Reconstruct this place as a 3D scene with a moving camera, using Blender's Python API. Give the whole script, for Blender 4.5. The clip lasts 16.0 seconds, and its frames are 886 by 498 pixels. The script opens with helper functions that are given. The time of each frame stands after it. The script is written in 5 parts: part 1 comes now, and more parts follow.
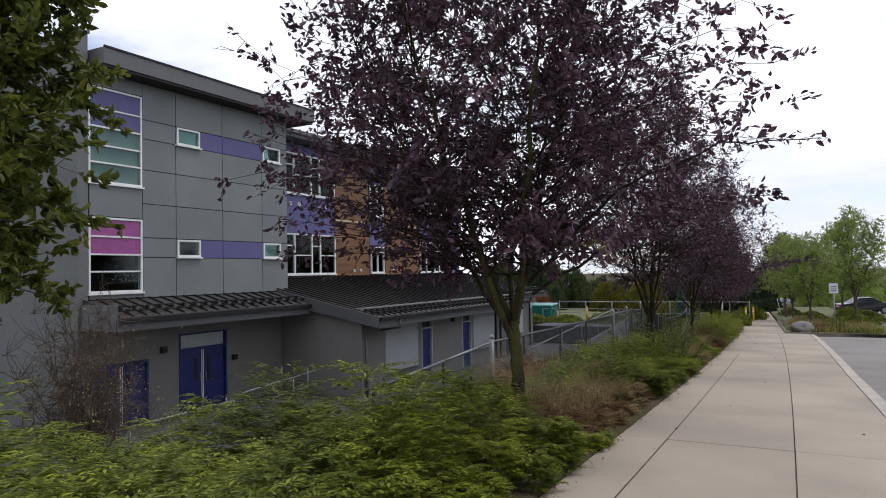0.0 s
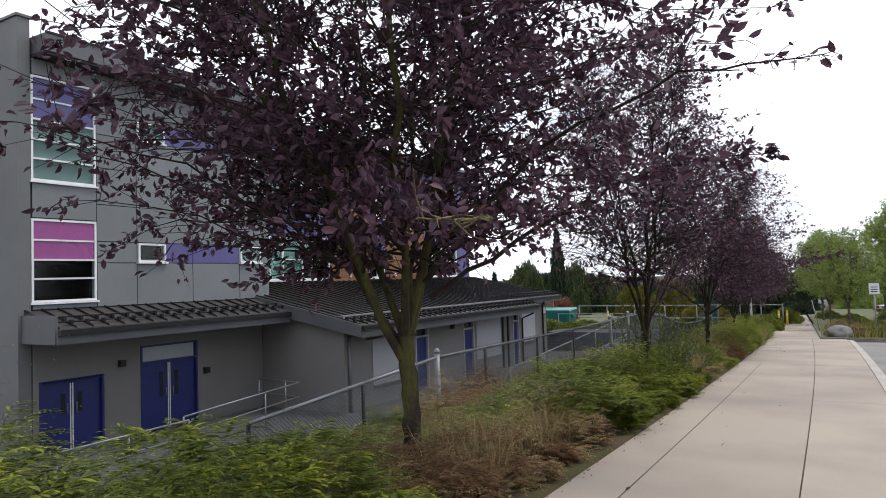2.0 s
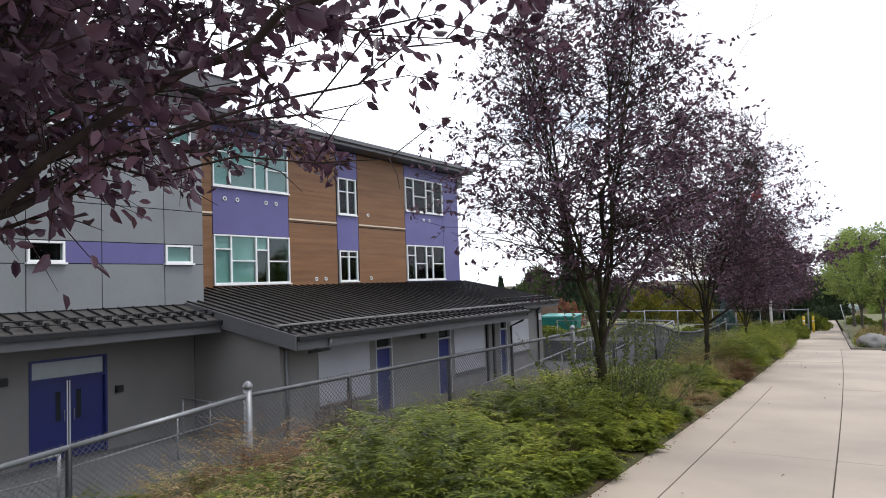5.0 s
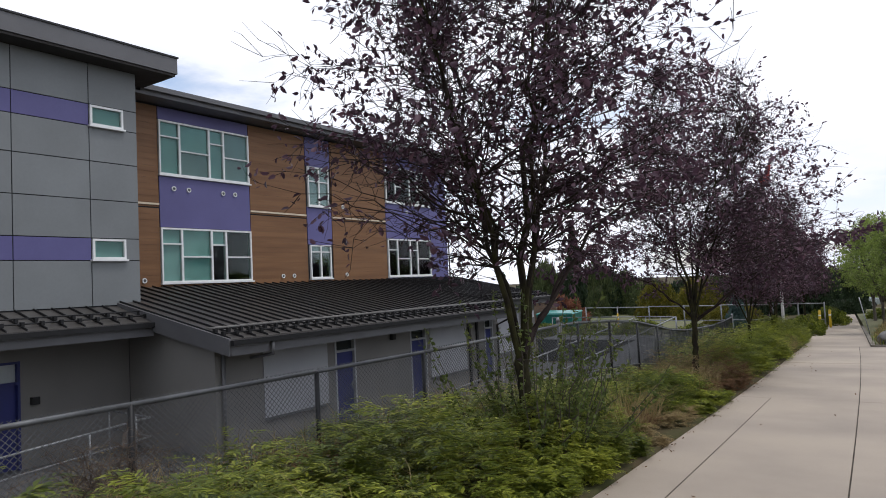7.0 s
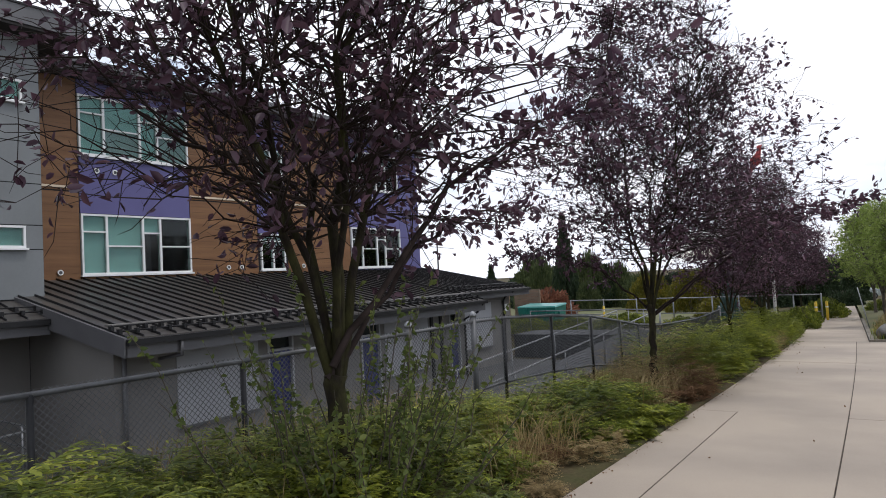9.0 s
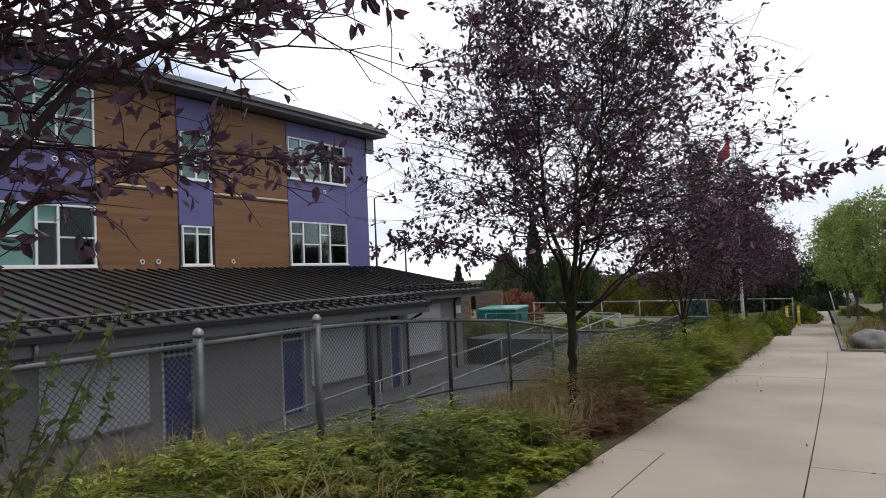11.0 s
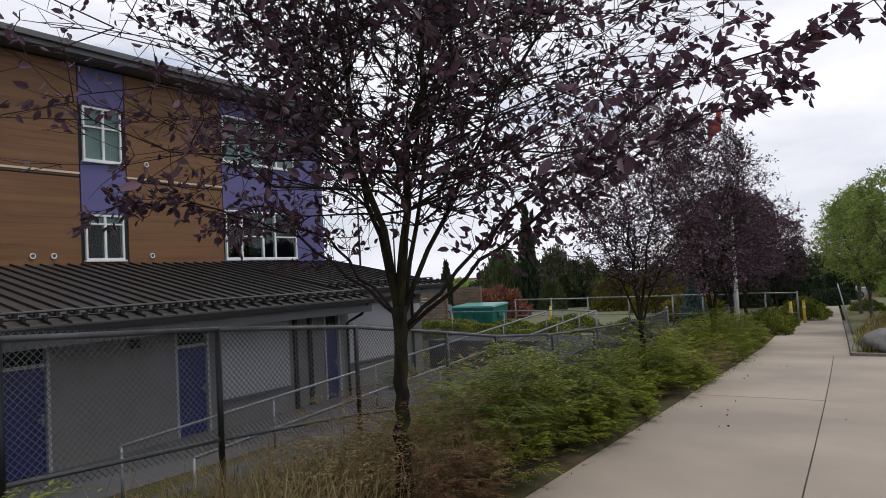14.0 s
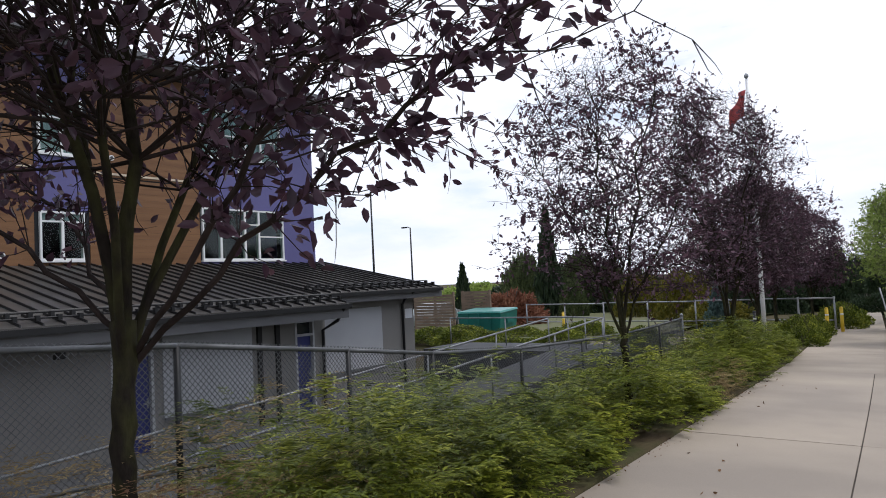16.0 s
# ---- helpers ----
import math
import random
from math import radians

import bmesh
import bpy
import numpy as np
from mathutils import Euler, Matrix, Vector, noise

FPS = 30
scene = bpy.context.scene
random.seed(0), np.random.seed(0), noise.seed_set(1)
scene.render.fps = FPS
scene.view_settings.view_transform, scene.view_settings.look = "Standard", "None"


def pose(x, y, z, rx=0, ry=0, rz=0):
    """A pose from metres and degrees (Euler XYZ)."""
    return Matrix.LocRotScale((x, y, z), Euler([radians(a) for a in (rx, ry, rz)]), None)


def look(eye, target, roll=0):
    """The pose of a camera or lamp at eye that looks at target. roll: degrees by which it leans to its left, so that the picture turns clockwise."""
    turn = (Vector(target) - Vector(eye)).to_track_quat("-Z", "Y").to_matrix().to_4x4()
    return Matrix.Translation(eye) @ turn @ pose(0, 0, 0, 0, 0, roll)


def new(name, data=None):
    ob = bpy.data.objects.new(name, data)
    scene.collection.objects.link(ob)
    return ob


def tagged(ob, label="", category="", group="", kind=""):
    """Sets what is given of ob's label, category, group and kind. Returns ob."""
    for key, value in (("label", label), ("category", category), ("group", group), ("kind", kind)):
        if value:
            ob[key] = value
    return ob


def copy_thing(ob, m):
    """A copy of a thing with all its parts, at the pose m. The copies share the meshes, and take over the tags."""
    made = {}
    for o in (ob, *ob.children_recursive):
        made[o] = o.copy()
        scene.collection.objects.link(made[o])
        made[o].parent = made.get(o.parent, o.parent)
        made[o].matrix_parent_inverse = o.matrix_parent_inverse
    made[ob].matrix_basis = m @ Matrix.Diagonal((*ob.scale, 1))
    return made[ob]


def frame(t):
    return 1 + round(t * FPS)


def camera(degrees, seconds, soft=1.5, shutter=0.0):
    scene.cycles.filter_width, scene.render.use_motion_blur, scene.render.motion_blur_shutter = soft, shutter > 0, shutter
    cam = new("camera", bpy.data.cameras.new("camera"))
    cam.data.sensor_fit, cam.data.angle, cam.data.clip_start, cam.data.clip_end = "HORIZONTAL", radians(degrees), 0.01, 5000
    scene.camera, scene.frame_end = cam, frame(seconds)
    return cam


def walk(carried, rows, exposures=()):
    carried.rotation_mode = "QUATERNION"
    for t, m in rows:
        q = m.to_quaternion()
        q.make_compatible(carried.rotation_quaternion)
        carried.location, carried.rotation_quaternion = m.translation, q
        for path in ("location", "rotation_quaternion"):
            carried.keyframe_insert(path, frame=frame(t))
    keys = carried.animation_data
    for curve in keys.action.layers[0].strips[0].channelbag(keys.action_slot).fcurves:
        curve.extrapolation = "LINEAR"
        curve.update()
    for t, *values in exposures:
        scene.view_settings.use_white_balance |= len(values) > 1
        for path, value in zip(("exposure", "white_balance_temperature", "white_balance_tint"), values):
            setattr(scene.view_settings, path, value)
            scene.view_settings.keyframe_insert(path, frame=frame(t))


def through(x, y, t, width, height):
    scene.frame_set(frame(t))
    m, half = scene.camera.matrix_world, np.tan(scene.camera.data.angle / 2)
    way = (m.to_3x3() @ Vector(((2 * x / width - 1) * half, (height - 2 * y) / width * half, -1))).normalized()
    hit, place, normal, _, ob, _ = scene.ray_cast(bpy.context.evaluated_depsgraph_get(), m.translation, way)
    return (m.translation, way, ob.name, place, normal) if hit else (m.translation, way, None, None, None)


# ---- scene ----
cam = camera(66.0, 16.0, soft=0.95)
PATH = [
    (0, (0.557, -0.779, 1.375), (-0.388, 0.982, 1.444), -1.17),
    (0.5, (0.605, -0.163, 1.337), (-0.358, 1.588, 1.411), -1.37),
    (1, (0.681, 0.464, 1.304), (-0.303, 2.203, 1.387), -1.36),
    (1.5, (0.725, 1.078, 1.27), (-0.282, 2.804, 1.359), -1.46),
    (2, (0.756, 1.716, 1.263), (-0.27, 3.431, 1.351), -1.85),
    (2.5, (0.732, 2.346, 1.252), (-0.307, 4.052, 1.351), -1.75),
    (3, (0.717, 2.955, 1.214), (-0.338, 4.65, 1.318), -1.84),
    (3.5, (0.682, 3.57, 1.191), (-0.39, 5.256, 1.296), -1.95),
    (4, (0.648, 4.198, 1.17), (-0.427, 5.881, 1.274), -1.97),
    (4.2, (0.646, 4.464, 1.164), (-0.428, 6.148, 1.273), -1.88),
    (6.3, (0.622, 7.298, 1.004), (-0.492, 8.955, 1.106), -2.7),
    (6.5, (0.615, 7.565, 0.995), (-0.504, 9.219, 1.101), -2.7),
    (7, (0.586, 8.208, 0.955), (-0.532, 9.863, 1.058), -2.8),
    (7.5, (0.593, 8.852, 0.918), (-0.532, 10.503, 1.023), -2.9),
    (8, (0.565, 9.497, 0.877), (-0.56, 11.147, 0.976), -2.9),
    (8.5, (0.572, 10.128, 0.843), (-0.557, 11.777, 0.933), -3),
    (9, (0.568, 10.766, 0.79), (-0.555, 12.419, 0.875), -3.1),
    (9.5, (0.607, 11.407, 0.74), (-0.51, 13.063, 0.832), -3.1),
    (10, (0.557, 12.028, 0.703), (-0.551, 13.69, 0.798), -2.9),
    (10.2, (0.539, 12.277, 0.693), (-0.559, 13.946, 0.789), -2.7),
    (12.3, (0.437, 14.773, 0.55), (-0.615, 16.473, 0.617), -3),
    (12.5, (0.435, 15.013, 0.54), (-0.612, 16.715, 0.605), -3.1),
    (13, (0.405, 15.618, 0.506), (-0.647, 17.318, 0.571), -3.1),
    (13.5, (0.412, 16.219, 0.467), (-0.66, 17.905, 0.544), -2.8),
    (14, (0.4, 16.832, 0.447), (-0.7, 18.5, 0.527), -3),
    (14.5, (0.376, 17.426, 0.42), (-0.738, 19.085, 0.506), -2.9),
    (15, (0.319, 18.041, 0.397), (-0.811, 19.688, 0.492), -2.9),
    (15.5, (0.262, 18.635, 0.361), (-0.888, 20.268, 0.456), -2.8),
    (16, (0.266, 19.185, 0.344), (-0.908, 20.801, 0.441), -2.9),
]
EXPOSURE = [(0, -0.05, 6380, 12), (1.5, 0.15, 6380, 12), (2.5, 0.45, 6380, 12), (3.5, 0.75, 6380, 12), (4.2, 0.8, 6380, 12), (6.3, 0.05, 6380, 12), (8, 0, 6380, 12), (10.2, 0.14, 6450, 12), (12.3, -0.42, 6520, 12), (13.5, -0.37, 6520, 12), (14.5, -0.16, 6520, 12), (16, 0.02, 6260, 12)]
walk(cam, [(t, look(eye, target, roll)) for t, eye, target, roll in PATH], EXPOSURE)

# ---- light, sky ----
world = bpy.data.worlds.new("sky")
scene.world = world
world.use_nodes = True
wn, wl = world.node_tree.nodes, world.node_tree.links
wn.clear()
w_out, w_bg = wn.new("ShaderNodeOutputWorld"), wn.new("ShaderNodeBackground")
w_sky = wn.new("ShaderNodeTexSky")
w_sky.sky_type, w_sky.sun_disc = "NISHITA", False
w_sky.sun_elevation, w_sky.sun_rotation = radians(66), radians(61)
w_gain = wn.new("ShaderNodeMix")
w_gain.data_type, w_gain.blend_type = "RGBA", "MULTIPLY"
w_gain.inputs[0].default_value = 1.0
w_gain.inputs[7].default_value = (0.20, 0.19, 0.182, 1)
w_co, w_map = wn.new("ShaderNodeTexCoord"), wn.new("ShaderNodeMapping")
w_map.inputs["Scale"].default_value = (1.0, 1.0, 3.2)
w_noise = wn.new("ShaderNodeTexNoise")
w_noise.inputs["Scale"].default_value, w_noise.inputs["Detail"].default_value = 2.3, 7
w_noise.inputs["Roughness"].default_value = 0.55
w_ramp = wn.new("ShaderNodeValToRGB")
w_ramp.color_ramp.elements[0].position, w_ramp.color_ramp.elements[1].position = 0.30, 0.45
w_cloud = wn.new("ShaderNodeValToRGB")
w_cloud.color_ramp.elements[0].color = (0.84, 0.89, 1.0, 1)
w_cloud.color_ramp.elements[1].color = (1.20, 1.22, 1.29, 1)
w_cloud.color_ramp.elements[0].position, w_cloud.color_ramp.elements[1].position = 0.38, 0.62
w_mix = wn.new("ShaderNodeMix")
w_mix.data_type = "RGBA"
wl.new(w_co.outputs["Generated"], w_map.inputs["Vector"])
wl.new(w_map.outputs["Vector"], w_noise.inputs["Vector"])
wl.new(w_noise.outputs["Fac"], w_ramp.inputs["Fac"])
wl.new(w_noise.outputs["Fac"], w_cloud.inputs["Fac"])
wl.new(w_sky.outputs["Color"], w_gain.inputs[6])
wl.new(w_ramp.outputs["Color"], w_mix.inputs[0])
wl.new(w_gain.outputs[2], w_mix.inputs[6])
wl.new(w_cloud.outputs["Color"], w_mix.inputs[7])
wl.new(w_mix.outputs[2], w_bg.inputs["Color"])
w_bg.inputs["Strength"].default_value = 1.0
wl.new(w_bg.outputs[0], w_out.inputs[0])

sun = new("sun", bpy.data.lights.new("sun", "SUN"))
sun.data.energy, sun.data.angle, sun.data.color = 1.2, radians(14), (1.0, 0.96, 0.9)
sun.matrix_world = look((11, 6, 28), (0, 0, 0))


# ---- materials ----
def material(name, base, rough=0.8, metal=0.0, vary=0.15, scale=3.0, fine=40.0, bump=0.0, second=None, wobble=0.0, spec=0.5, stretch=(1, 1, 1)):
    """A painted or mineral surface: two scales of colour variation and a fine relief. second: a colour that stains lean to;
    wobble: how far pieces differ from one another."""
    m = bpy.data.materials.new(name)
    m.use_nodes = True
    n, l = m.node_tree.nodes, m.node_tree.links
    p = n["Principled BSDF"]
    p.inputs["Roughness"].default_value, p.inputs["Metallic"].default_value = rough, metal
    p.inputs["Specular IOR Level"].default_value = spec
    co, mp = n.new("ShaderNodeTexCoord"), n.new("ShaderNodeMapping")
    geo = n.new("ShaderNodeNewGeometry")
    mp.inputs["Scale"].default_value = stretch
    l.new(geo.outputs["Position"], mp.inputs["Vector"])
    big, small = n.new("ShaderNodeTexNoise"), n.new("ShaderNodeTexNoise")
    for t, s, d in ((big, scale, 5), (small, fine, 4)):
        t.inputs["Scale"].default_value, t.inputs["Detail"].default_value = s, d
        l.new(mp.outputs["Vector"], t.inputs["Vector"])
    mix = n.new("ShaderNodeMix")
    mix.data_type = "RGBA"
    two = second or tuple(c * (1 - 1.6 * vary) for c in base)
    mix.inputs[6].default_value, mix.inputs[7].default_value = (*base, 1), (*two, 1)
    ramp = n.new("ShaderNodeMapRange")
    ramp.inputs["From Min"].default_value, ramp.inputs["From Max"].default_value = 0.38, 0.68
    l.new(big.outputs["Fac"], ramp.inputs["Value"])
    l.new(ramp.outputs["Result"], mix.inputs[0])
    hsv = n.new("ShaderNodeHueSaturation")
    val = n.new("ShaderNodeMapRange")
    val.inputs["To Min"].default_value, val.inputs["To Max"].default_value = 1 - vary, 1 + vary
    l.new(small.outputs["Fac"], val.inputs["Value"])
    last = val.outputs["Result"]
    if wobble:
        info, w = n.new("ShaderNodeObjectInfo"), n.new("ShaderNodeMapRange")
        w.inputs["To Min"].default_value, w.inputs["To Max"].default_value = 1 - wobble, 1 + wobble
        l.new(info.outputs["Random"], w.inputs["Value"])
        mul = n.new("ShaderNodeMath")
        mul.operation = "MULTIPLY"
        l.new(w.outputs["Result"], mul.inputs[0])
        l.new(last, mul.inputs[1])
        last = mul.outputs[0]
    l.new(last, hsv.inputs["Value"])
    l.new(mix.outputs[2], hsv.inputs["Color"])
    l.new(hsv.outputs["Color"], p.inputs["Base Color"])
    rr = n.new("ShaderNodeMapRange")
    rr.inputs["To Min"].default_value, rr.inputs["To Max"].default_value = max(rough - 0.12, 0.03), min(rough + 0.12, 1)
    l.new(big.outputs["Fac"], rr.inputs["Value"])
    l.new(rr.outputs["Result"], p.inputs["Roughness"])
    if bump:
        b = n.new("ShaderNodeBump")
        b.inputs["Strength"].default_value, b.inputs["Distance"].default_value = bump, 0.01
        l.new(small.outputs["Fac"], b.inputs["Height"])
        l.new(b.outputs["Normal"], p.inputs["Normal"])
    return m


def leaf_material(name, a, b, c, through=0.25, rough=0.5, spec=0.2):
    """Leaves: each one takes its tone between three colours; some light passes through."""
    m = bpy.data.materials.new(name)
    m.use_nodes = True
    n, l = m.node_tree.nodes, m.node_tree.links
    p, out = n["Principled BSDF"], n["Material Output"]
    p.inputs["Roughness"].default_value = rough
    p.inputs["Specular IOR Level"].default_value = spec
    geo, ramp = n.new("ShaderNodeNewGeometry"), n.new("ShaderNodeValToRGB")
    big = n.new("ShaderNodeTexNoise")
    big.inputs["Scale"].default_value, big.inputs["Detail"].default_value = 1.6, 5
    l.new(geo.outputs["Position"], big.inputs["Vector"])
    add = n.new("ShaderNodeMath")
    add.operation, add.use_clamp = "MULTIPLY_ADD", True
    add.inputs[1].default_value = 0.5
    half = n.new("ShaderNodeMapRange")
    half.inputs["From Min"].default_value, half.inputs["From Max"].default_value = 0.3, 0.75
    half.inputs["To Max"].default_value = 0.5
    l.new(big.outputs["Fac"], half.inputs["Value"])
    l.new(geo.outputs["Random Per Island"], add.inputs[0])
    l.new(half.outputs["Result"], add.inputs[2])
    e = ramp.color_ramp.elements
    e[0].color, e[1].color = (*a, 1), (*c, 1)
    e.new(0.5).color = (*b, 1)
    l.new(add.outputs[0], ramp.inputs["Fac"])
    l.new(ramp.outputs["Color"], p.inputs["Base Color"])
    tr, mix = n.new("ShaderNodeBsdfTranslucent"), n.new("ShaderNodeMixShader")
    l.new(ramp.outputs["Color"], tr.inputs["Color"])
    mix.inputs[0].default_value = through
    l.new(p.outputs[0], mix.inputs[1])
    l.new(tr.outputs[0], mix.inputs[2])
    l.new(mix.outputs[0], out.inputs["Surface"])
    return m


def glass_material():
    m = bpy.data.materials.new("window_glass")
    m.use_nodes = True
    n, l = m.node_tree.nodes, m.node_tree.links
    p, out = n["Principled BSDF"], n["Material Output"]
    clear, gloss, mix, fres = (n.new("ShaderNodeBsdf" + k) if k in ("Transparent", "Glossy") else n.new(k) for k in ("Transparent", "Glossy", "ShaderNodeMixShader", "ShaderNodeFresnel"))
    clear.inputs["Color"].default_value = (0.72, 0.82, 0.8, 1)
    gloss.inputs["Roughness"].default_value = 0.02
    fres.inputs["IOR"].default_value = 1.34
    l.new(fres.outputs[0], mix.inputs[0])
    l.new(clear.outputs[0], mix.inputs[1])
    l.new(gloss.outputs[0], mix.inputs[2])
    l.new(mix.outputs[0], out.inputs["Surface"])
    n.remove(p)
    return m


CONCRETE = material("broom_finished_concrete", (0.366, 0.308, 0.243), 0.85, vary=0.10, scale=0.55, fine=90, bump=0.15, second=(0.272, 0.232, 0.190), wobble=0.05)
CURB = material("curb_concrete", (0.42, 0.38, 0.33), 0.85, vary=0.12, scale=1.5, fine=60, bump=0.15)
ASPHALT = material("worn_asphalt", (0.22, 0.205, 0.19), 0.9, vary=0.12, scale=0.6, fine=120, bump=0.25)
YARD = material("yard_asphalt", (0.075, 0.076, 0.078), 0.9, vary=0.15, scale=0.5, fine=80, bump=0.2)
SOIL = material("soil_and_litter", (0.075, 0.055, 0.032), 0.95, vary=0.35, scale=1.6, fine=35, bump=0.6, second=(0.05, 0.055, 0.02), spec=0.1)
LAWN = material("far_lawn", (0.085, 0.10, 0.03), 0.95, vary=0.25, scale=0.4, fine=12, bump=0.5, second=(0.11, 0.10, 0.045))
GREY = material("grey_fibre_cement", (0.176, 0.190, 0.194), 0.6, vary=0.06, scale=0.8, fine=14, bump=0.05, wobble=0.045)
# the tower's grey with the shade of its side face mixed into the colour
SHADED_GREY = material("shade_darkened_side_grey", (0.135, 0.142, 0.14), 0.65, vary=0.07, scale=0.8, fine=14, bump=0.05)
GROUT = material("dirt_filled_joint", (0.085, 0.072, 0.058), 0.95, vary=0.3, scale=3, fine=40, spec=0.1)
JOINT = material("dark_joint", (0.03, 0.032, 0.035), 0.9, spec=0.15)
PURPLE = material("purple_panel_paint", (0.098, 0.090, 0.235), 0.55, vary=0.06, scale=0.9, fine=20, wobble=0.04)
MAGENTA = material("magenta_panel", (0.30, 0.07, 0.24), 0.3, vary=0.08)
WOOD = material("brown_stained_siding", (0.188, 0.088, 0.031), 0.6, vary=0.12, scale=1.2, fine=10, bump=0.08, second=(0.142, 0.064, 0.022), wobble=0.04, stretch=(1, 0.35, 6))
TRIM = material("pale_trim", (0.62, 0.52, 0.38), 0.6, vary=0.08)
FRAME = material("white_window_vinyl", (0.74, 0.75, 0.74), 0.4, vary=0.06)
ROOF = material("charcoal_standing_seam_metal", (0.105, 0.098, 0.090), 0.38, metal=0.4, vary=0.14, scale=0.9, fine=8, second=(0.075, 0.07, 0.065), wobble=0.06)
SEAM = material("dark_seam_metal", (0.018, 0.018, 0.019), 0.45, metal=0.4, vary=0.1)
FASCIA = material("grey_metal_fascia", (0.115, 0.115, 0.12), 0.5, metal=0.15, vary=0.08, scale=1.2)
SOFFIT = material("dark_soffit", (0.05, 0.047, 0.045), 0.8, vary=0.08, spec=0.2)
RENDER_WALL = material("beige_cement_wall", (0.178, 0.172, 0.161), 0.8, vary=0.06, scale=0.7, fine=40, bump=0.06)
WHITE_WALL = material("pale_wall_panel", (0.345, 0.355, 0.37), 0.7, vary=0.05, scale=0.8, fine=30)
DOOR_FRAME = material("pale_grey_door_frame", (0.36, 0.37, 0.38), 0.5, vary=0.1)
BLUE = material("deep_blue_door_paint", (0.017, 0.024, 0.130), 0.4, vary=0.12, scale=2)
# near-black that stands in for the darkness of unlit rooms
DARK = material("unlit_room_black", (0.02, 0.02, 0.022), 0.9, spec=0.1)
BLIND = material("teal_roller_blind", (0.42, 0.62, 0.60), 0.8, vary=0.06)
PALE_BLIND = material("grey_roller_blind", (0.42, 0.46, 0.47), 0.8, vary=0.06)
STEEL = material("galvanised_steel", (0.27, 0.28, 0.29), 0.5, metal=0.6, vary=0.15, scale=4, fine=60)
DULL = material("dull_coated_rail", (0.13, 0.135, 0.14), 0.5, metal=0.3, vary=0.2, scale=5, fine=60)
WIRE = material("weathered_galvanised_wire", (0.14, 0.145, 0.15), 0.5, metal=0.5, vary=0.2, scale=5, fine=60)
BLACK_STEEL = material("dark_coated_steel", (0.022, 0.023, 0.025), 0.5, metal=0.3, vary=0.15)
BARK = material("mossy_plum_bark", (0.020, 0.016, 0.013), 0.95, vary=0.55, scale=9, fine=34, bump=1.0, second=(0.046, 0.046, 0.018), stretch=(1, 1, 0.5), spec=0.1)
MOSS_BARK = material("moss_patched_bark", (0.036, 0.029, 0.022), 0.95, vary=0.5, scale=7, fine=38, bump=1.0, second=(0.085, 0.085, 0.026), stretch=(1, 1, 0.45), spec=0.1)
TWIG = material("dark_twig_bark", (0.040, 0.030, 0.027), 0.9, vary=0.25, scale=8, fine=50, spec=0.12)
BROWN_TWIG = material("pale_brown_twigs", (0.13, 0.095, 0.07), 0.9, vary=0.25, scale=6, fine=40)
GREEN_BARK = material("grey_brown_bark", (0.10, 0.085, 0.065), 0.9, vary=0.25, scale=5, fine=40, bump=0.6)
PLUM_LEAF = leaf_material("plum_leaves", (0.030, 0.017, 0.027), (0.088, 0.045, 0.068), (0.22, 0.120, 0.155), 0.34, 0.40, 0.38)
GREEN_LEAF = leaf_material("green_tree_leaves", (0.12, 0.19, 0.035), (0.26, 0.34, 0.08), (0.42, 0.48, 0.17), 0.5)
OLIVE_LEAF = leaf_material("olive_green_leaves", (0.035, 0.055, 0.012), (0.105, 0.130, 0.024), (0.27, 0.26, 0.045), 0.4)
YELLOW_LEAF = leaf_material("yellowing_leaves", (0.06, 0.07, 0.014), (0.14, 0.13, 0.02), (0.26, 0.20, 0.03), 0.35)
RED_LEAF = leaf_material("red_autumn_leaves", (0.10, 0.042, 0.026), (0.22, 0.090, 0.055), (0.34, 0.18, 0.11), 0.35)
DARK_LEAF = leaf_material("dark_conifer_leaves", (0.013, 0.024, 0.013), (0.028, 0.046, 0.022), (0.065, 0.090, 0.038), 0.15)
WOOD_LEAF = leaf_material("dull_green_leaves", (0.028, 0.044, 0.018), (0.075, 0.100, 0.038), (0.16, 0.18, 0.07), 0.3)
SHOOT_LEAF = leaf_material("green_shoot_leaves", (0.045, 0.070, 0.018), (0.115, 0.150, 0.040), (0.25, 0.27, 0.085), 0.4)
BLUE_SPRUCE = leaf_material("blue_spruce_needles", (0.05, 0.09, 0.085), (0.09, 0.15, 0.14), (0.14, 0.21, 0.19), 0.15)
JUNIPER = leaf_material("deep_green_sprays", (0.014, 0.030, 0.007), (0.104, 0.134, 0.015), (0.43, 0.45, 0.064), 0.24)
PALE_JUNIPER = leaf_material("yellow_green_sprays", (0.025, 0.045, 0.007), (0.158, 0.190, 0.019), (0.47, 0.48, 0.070), 0.25)
DRY = leaf_material("dry_grass_blades", (0.13, 0.095, 0.045), (0.29, 0.215, 0.10), (0.50, 0.41, 0.22), 0.3, 0.8)
RUST = leaf_material("rusty_brush_leaves", (0.065, 0.036, 0.018), (0.165, 0.088, 0.042), (0.30, 0.19, 0.095), 0.25, 0.8)
GLASS = glass_material()
TEAL = material("teal_bin_paint", (0.012, 0.15, 0.125), 0.4, vary=0.12, scale=2)
TEAL_LID = material("teal_bin_lid", (0.03, 0.22, 0.19), 0.35, vary=0.1)
LICHEN = material("yellow_lichen_bark", (0.17, 0.145, 0.05), 0.9, vary=0.5, scale=14, fine=70, bump=1.0, second=(0.045, 0.036, 0.028))
EDGING = material("stained_edging", (0.17, 0.15, 0.12), 0.9, vary=0.2, scale=2, fine=40, bump=0.2)
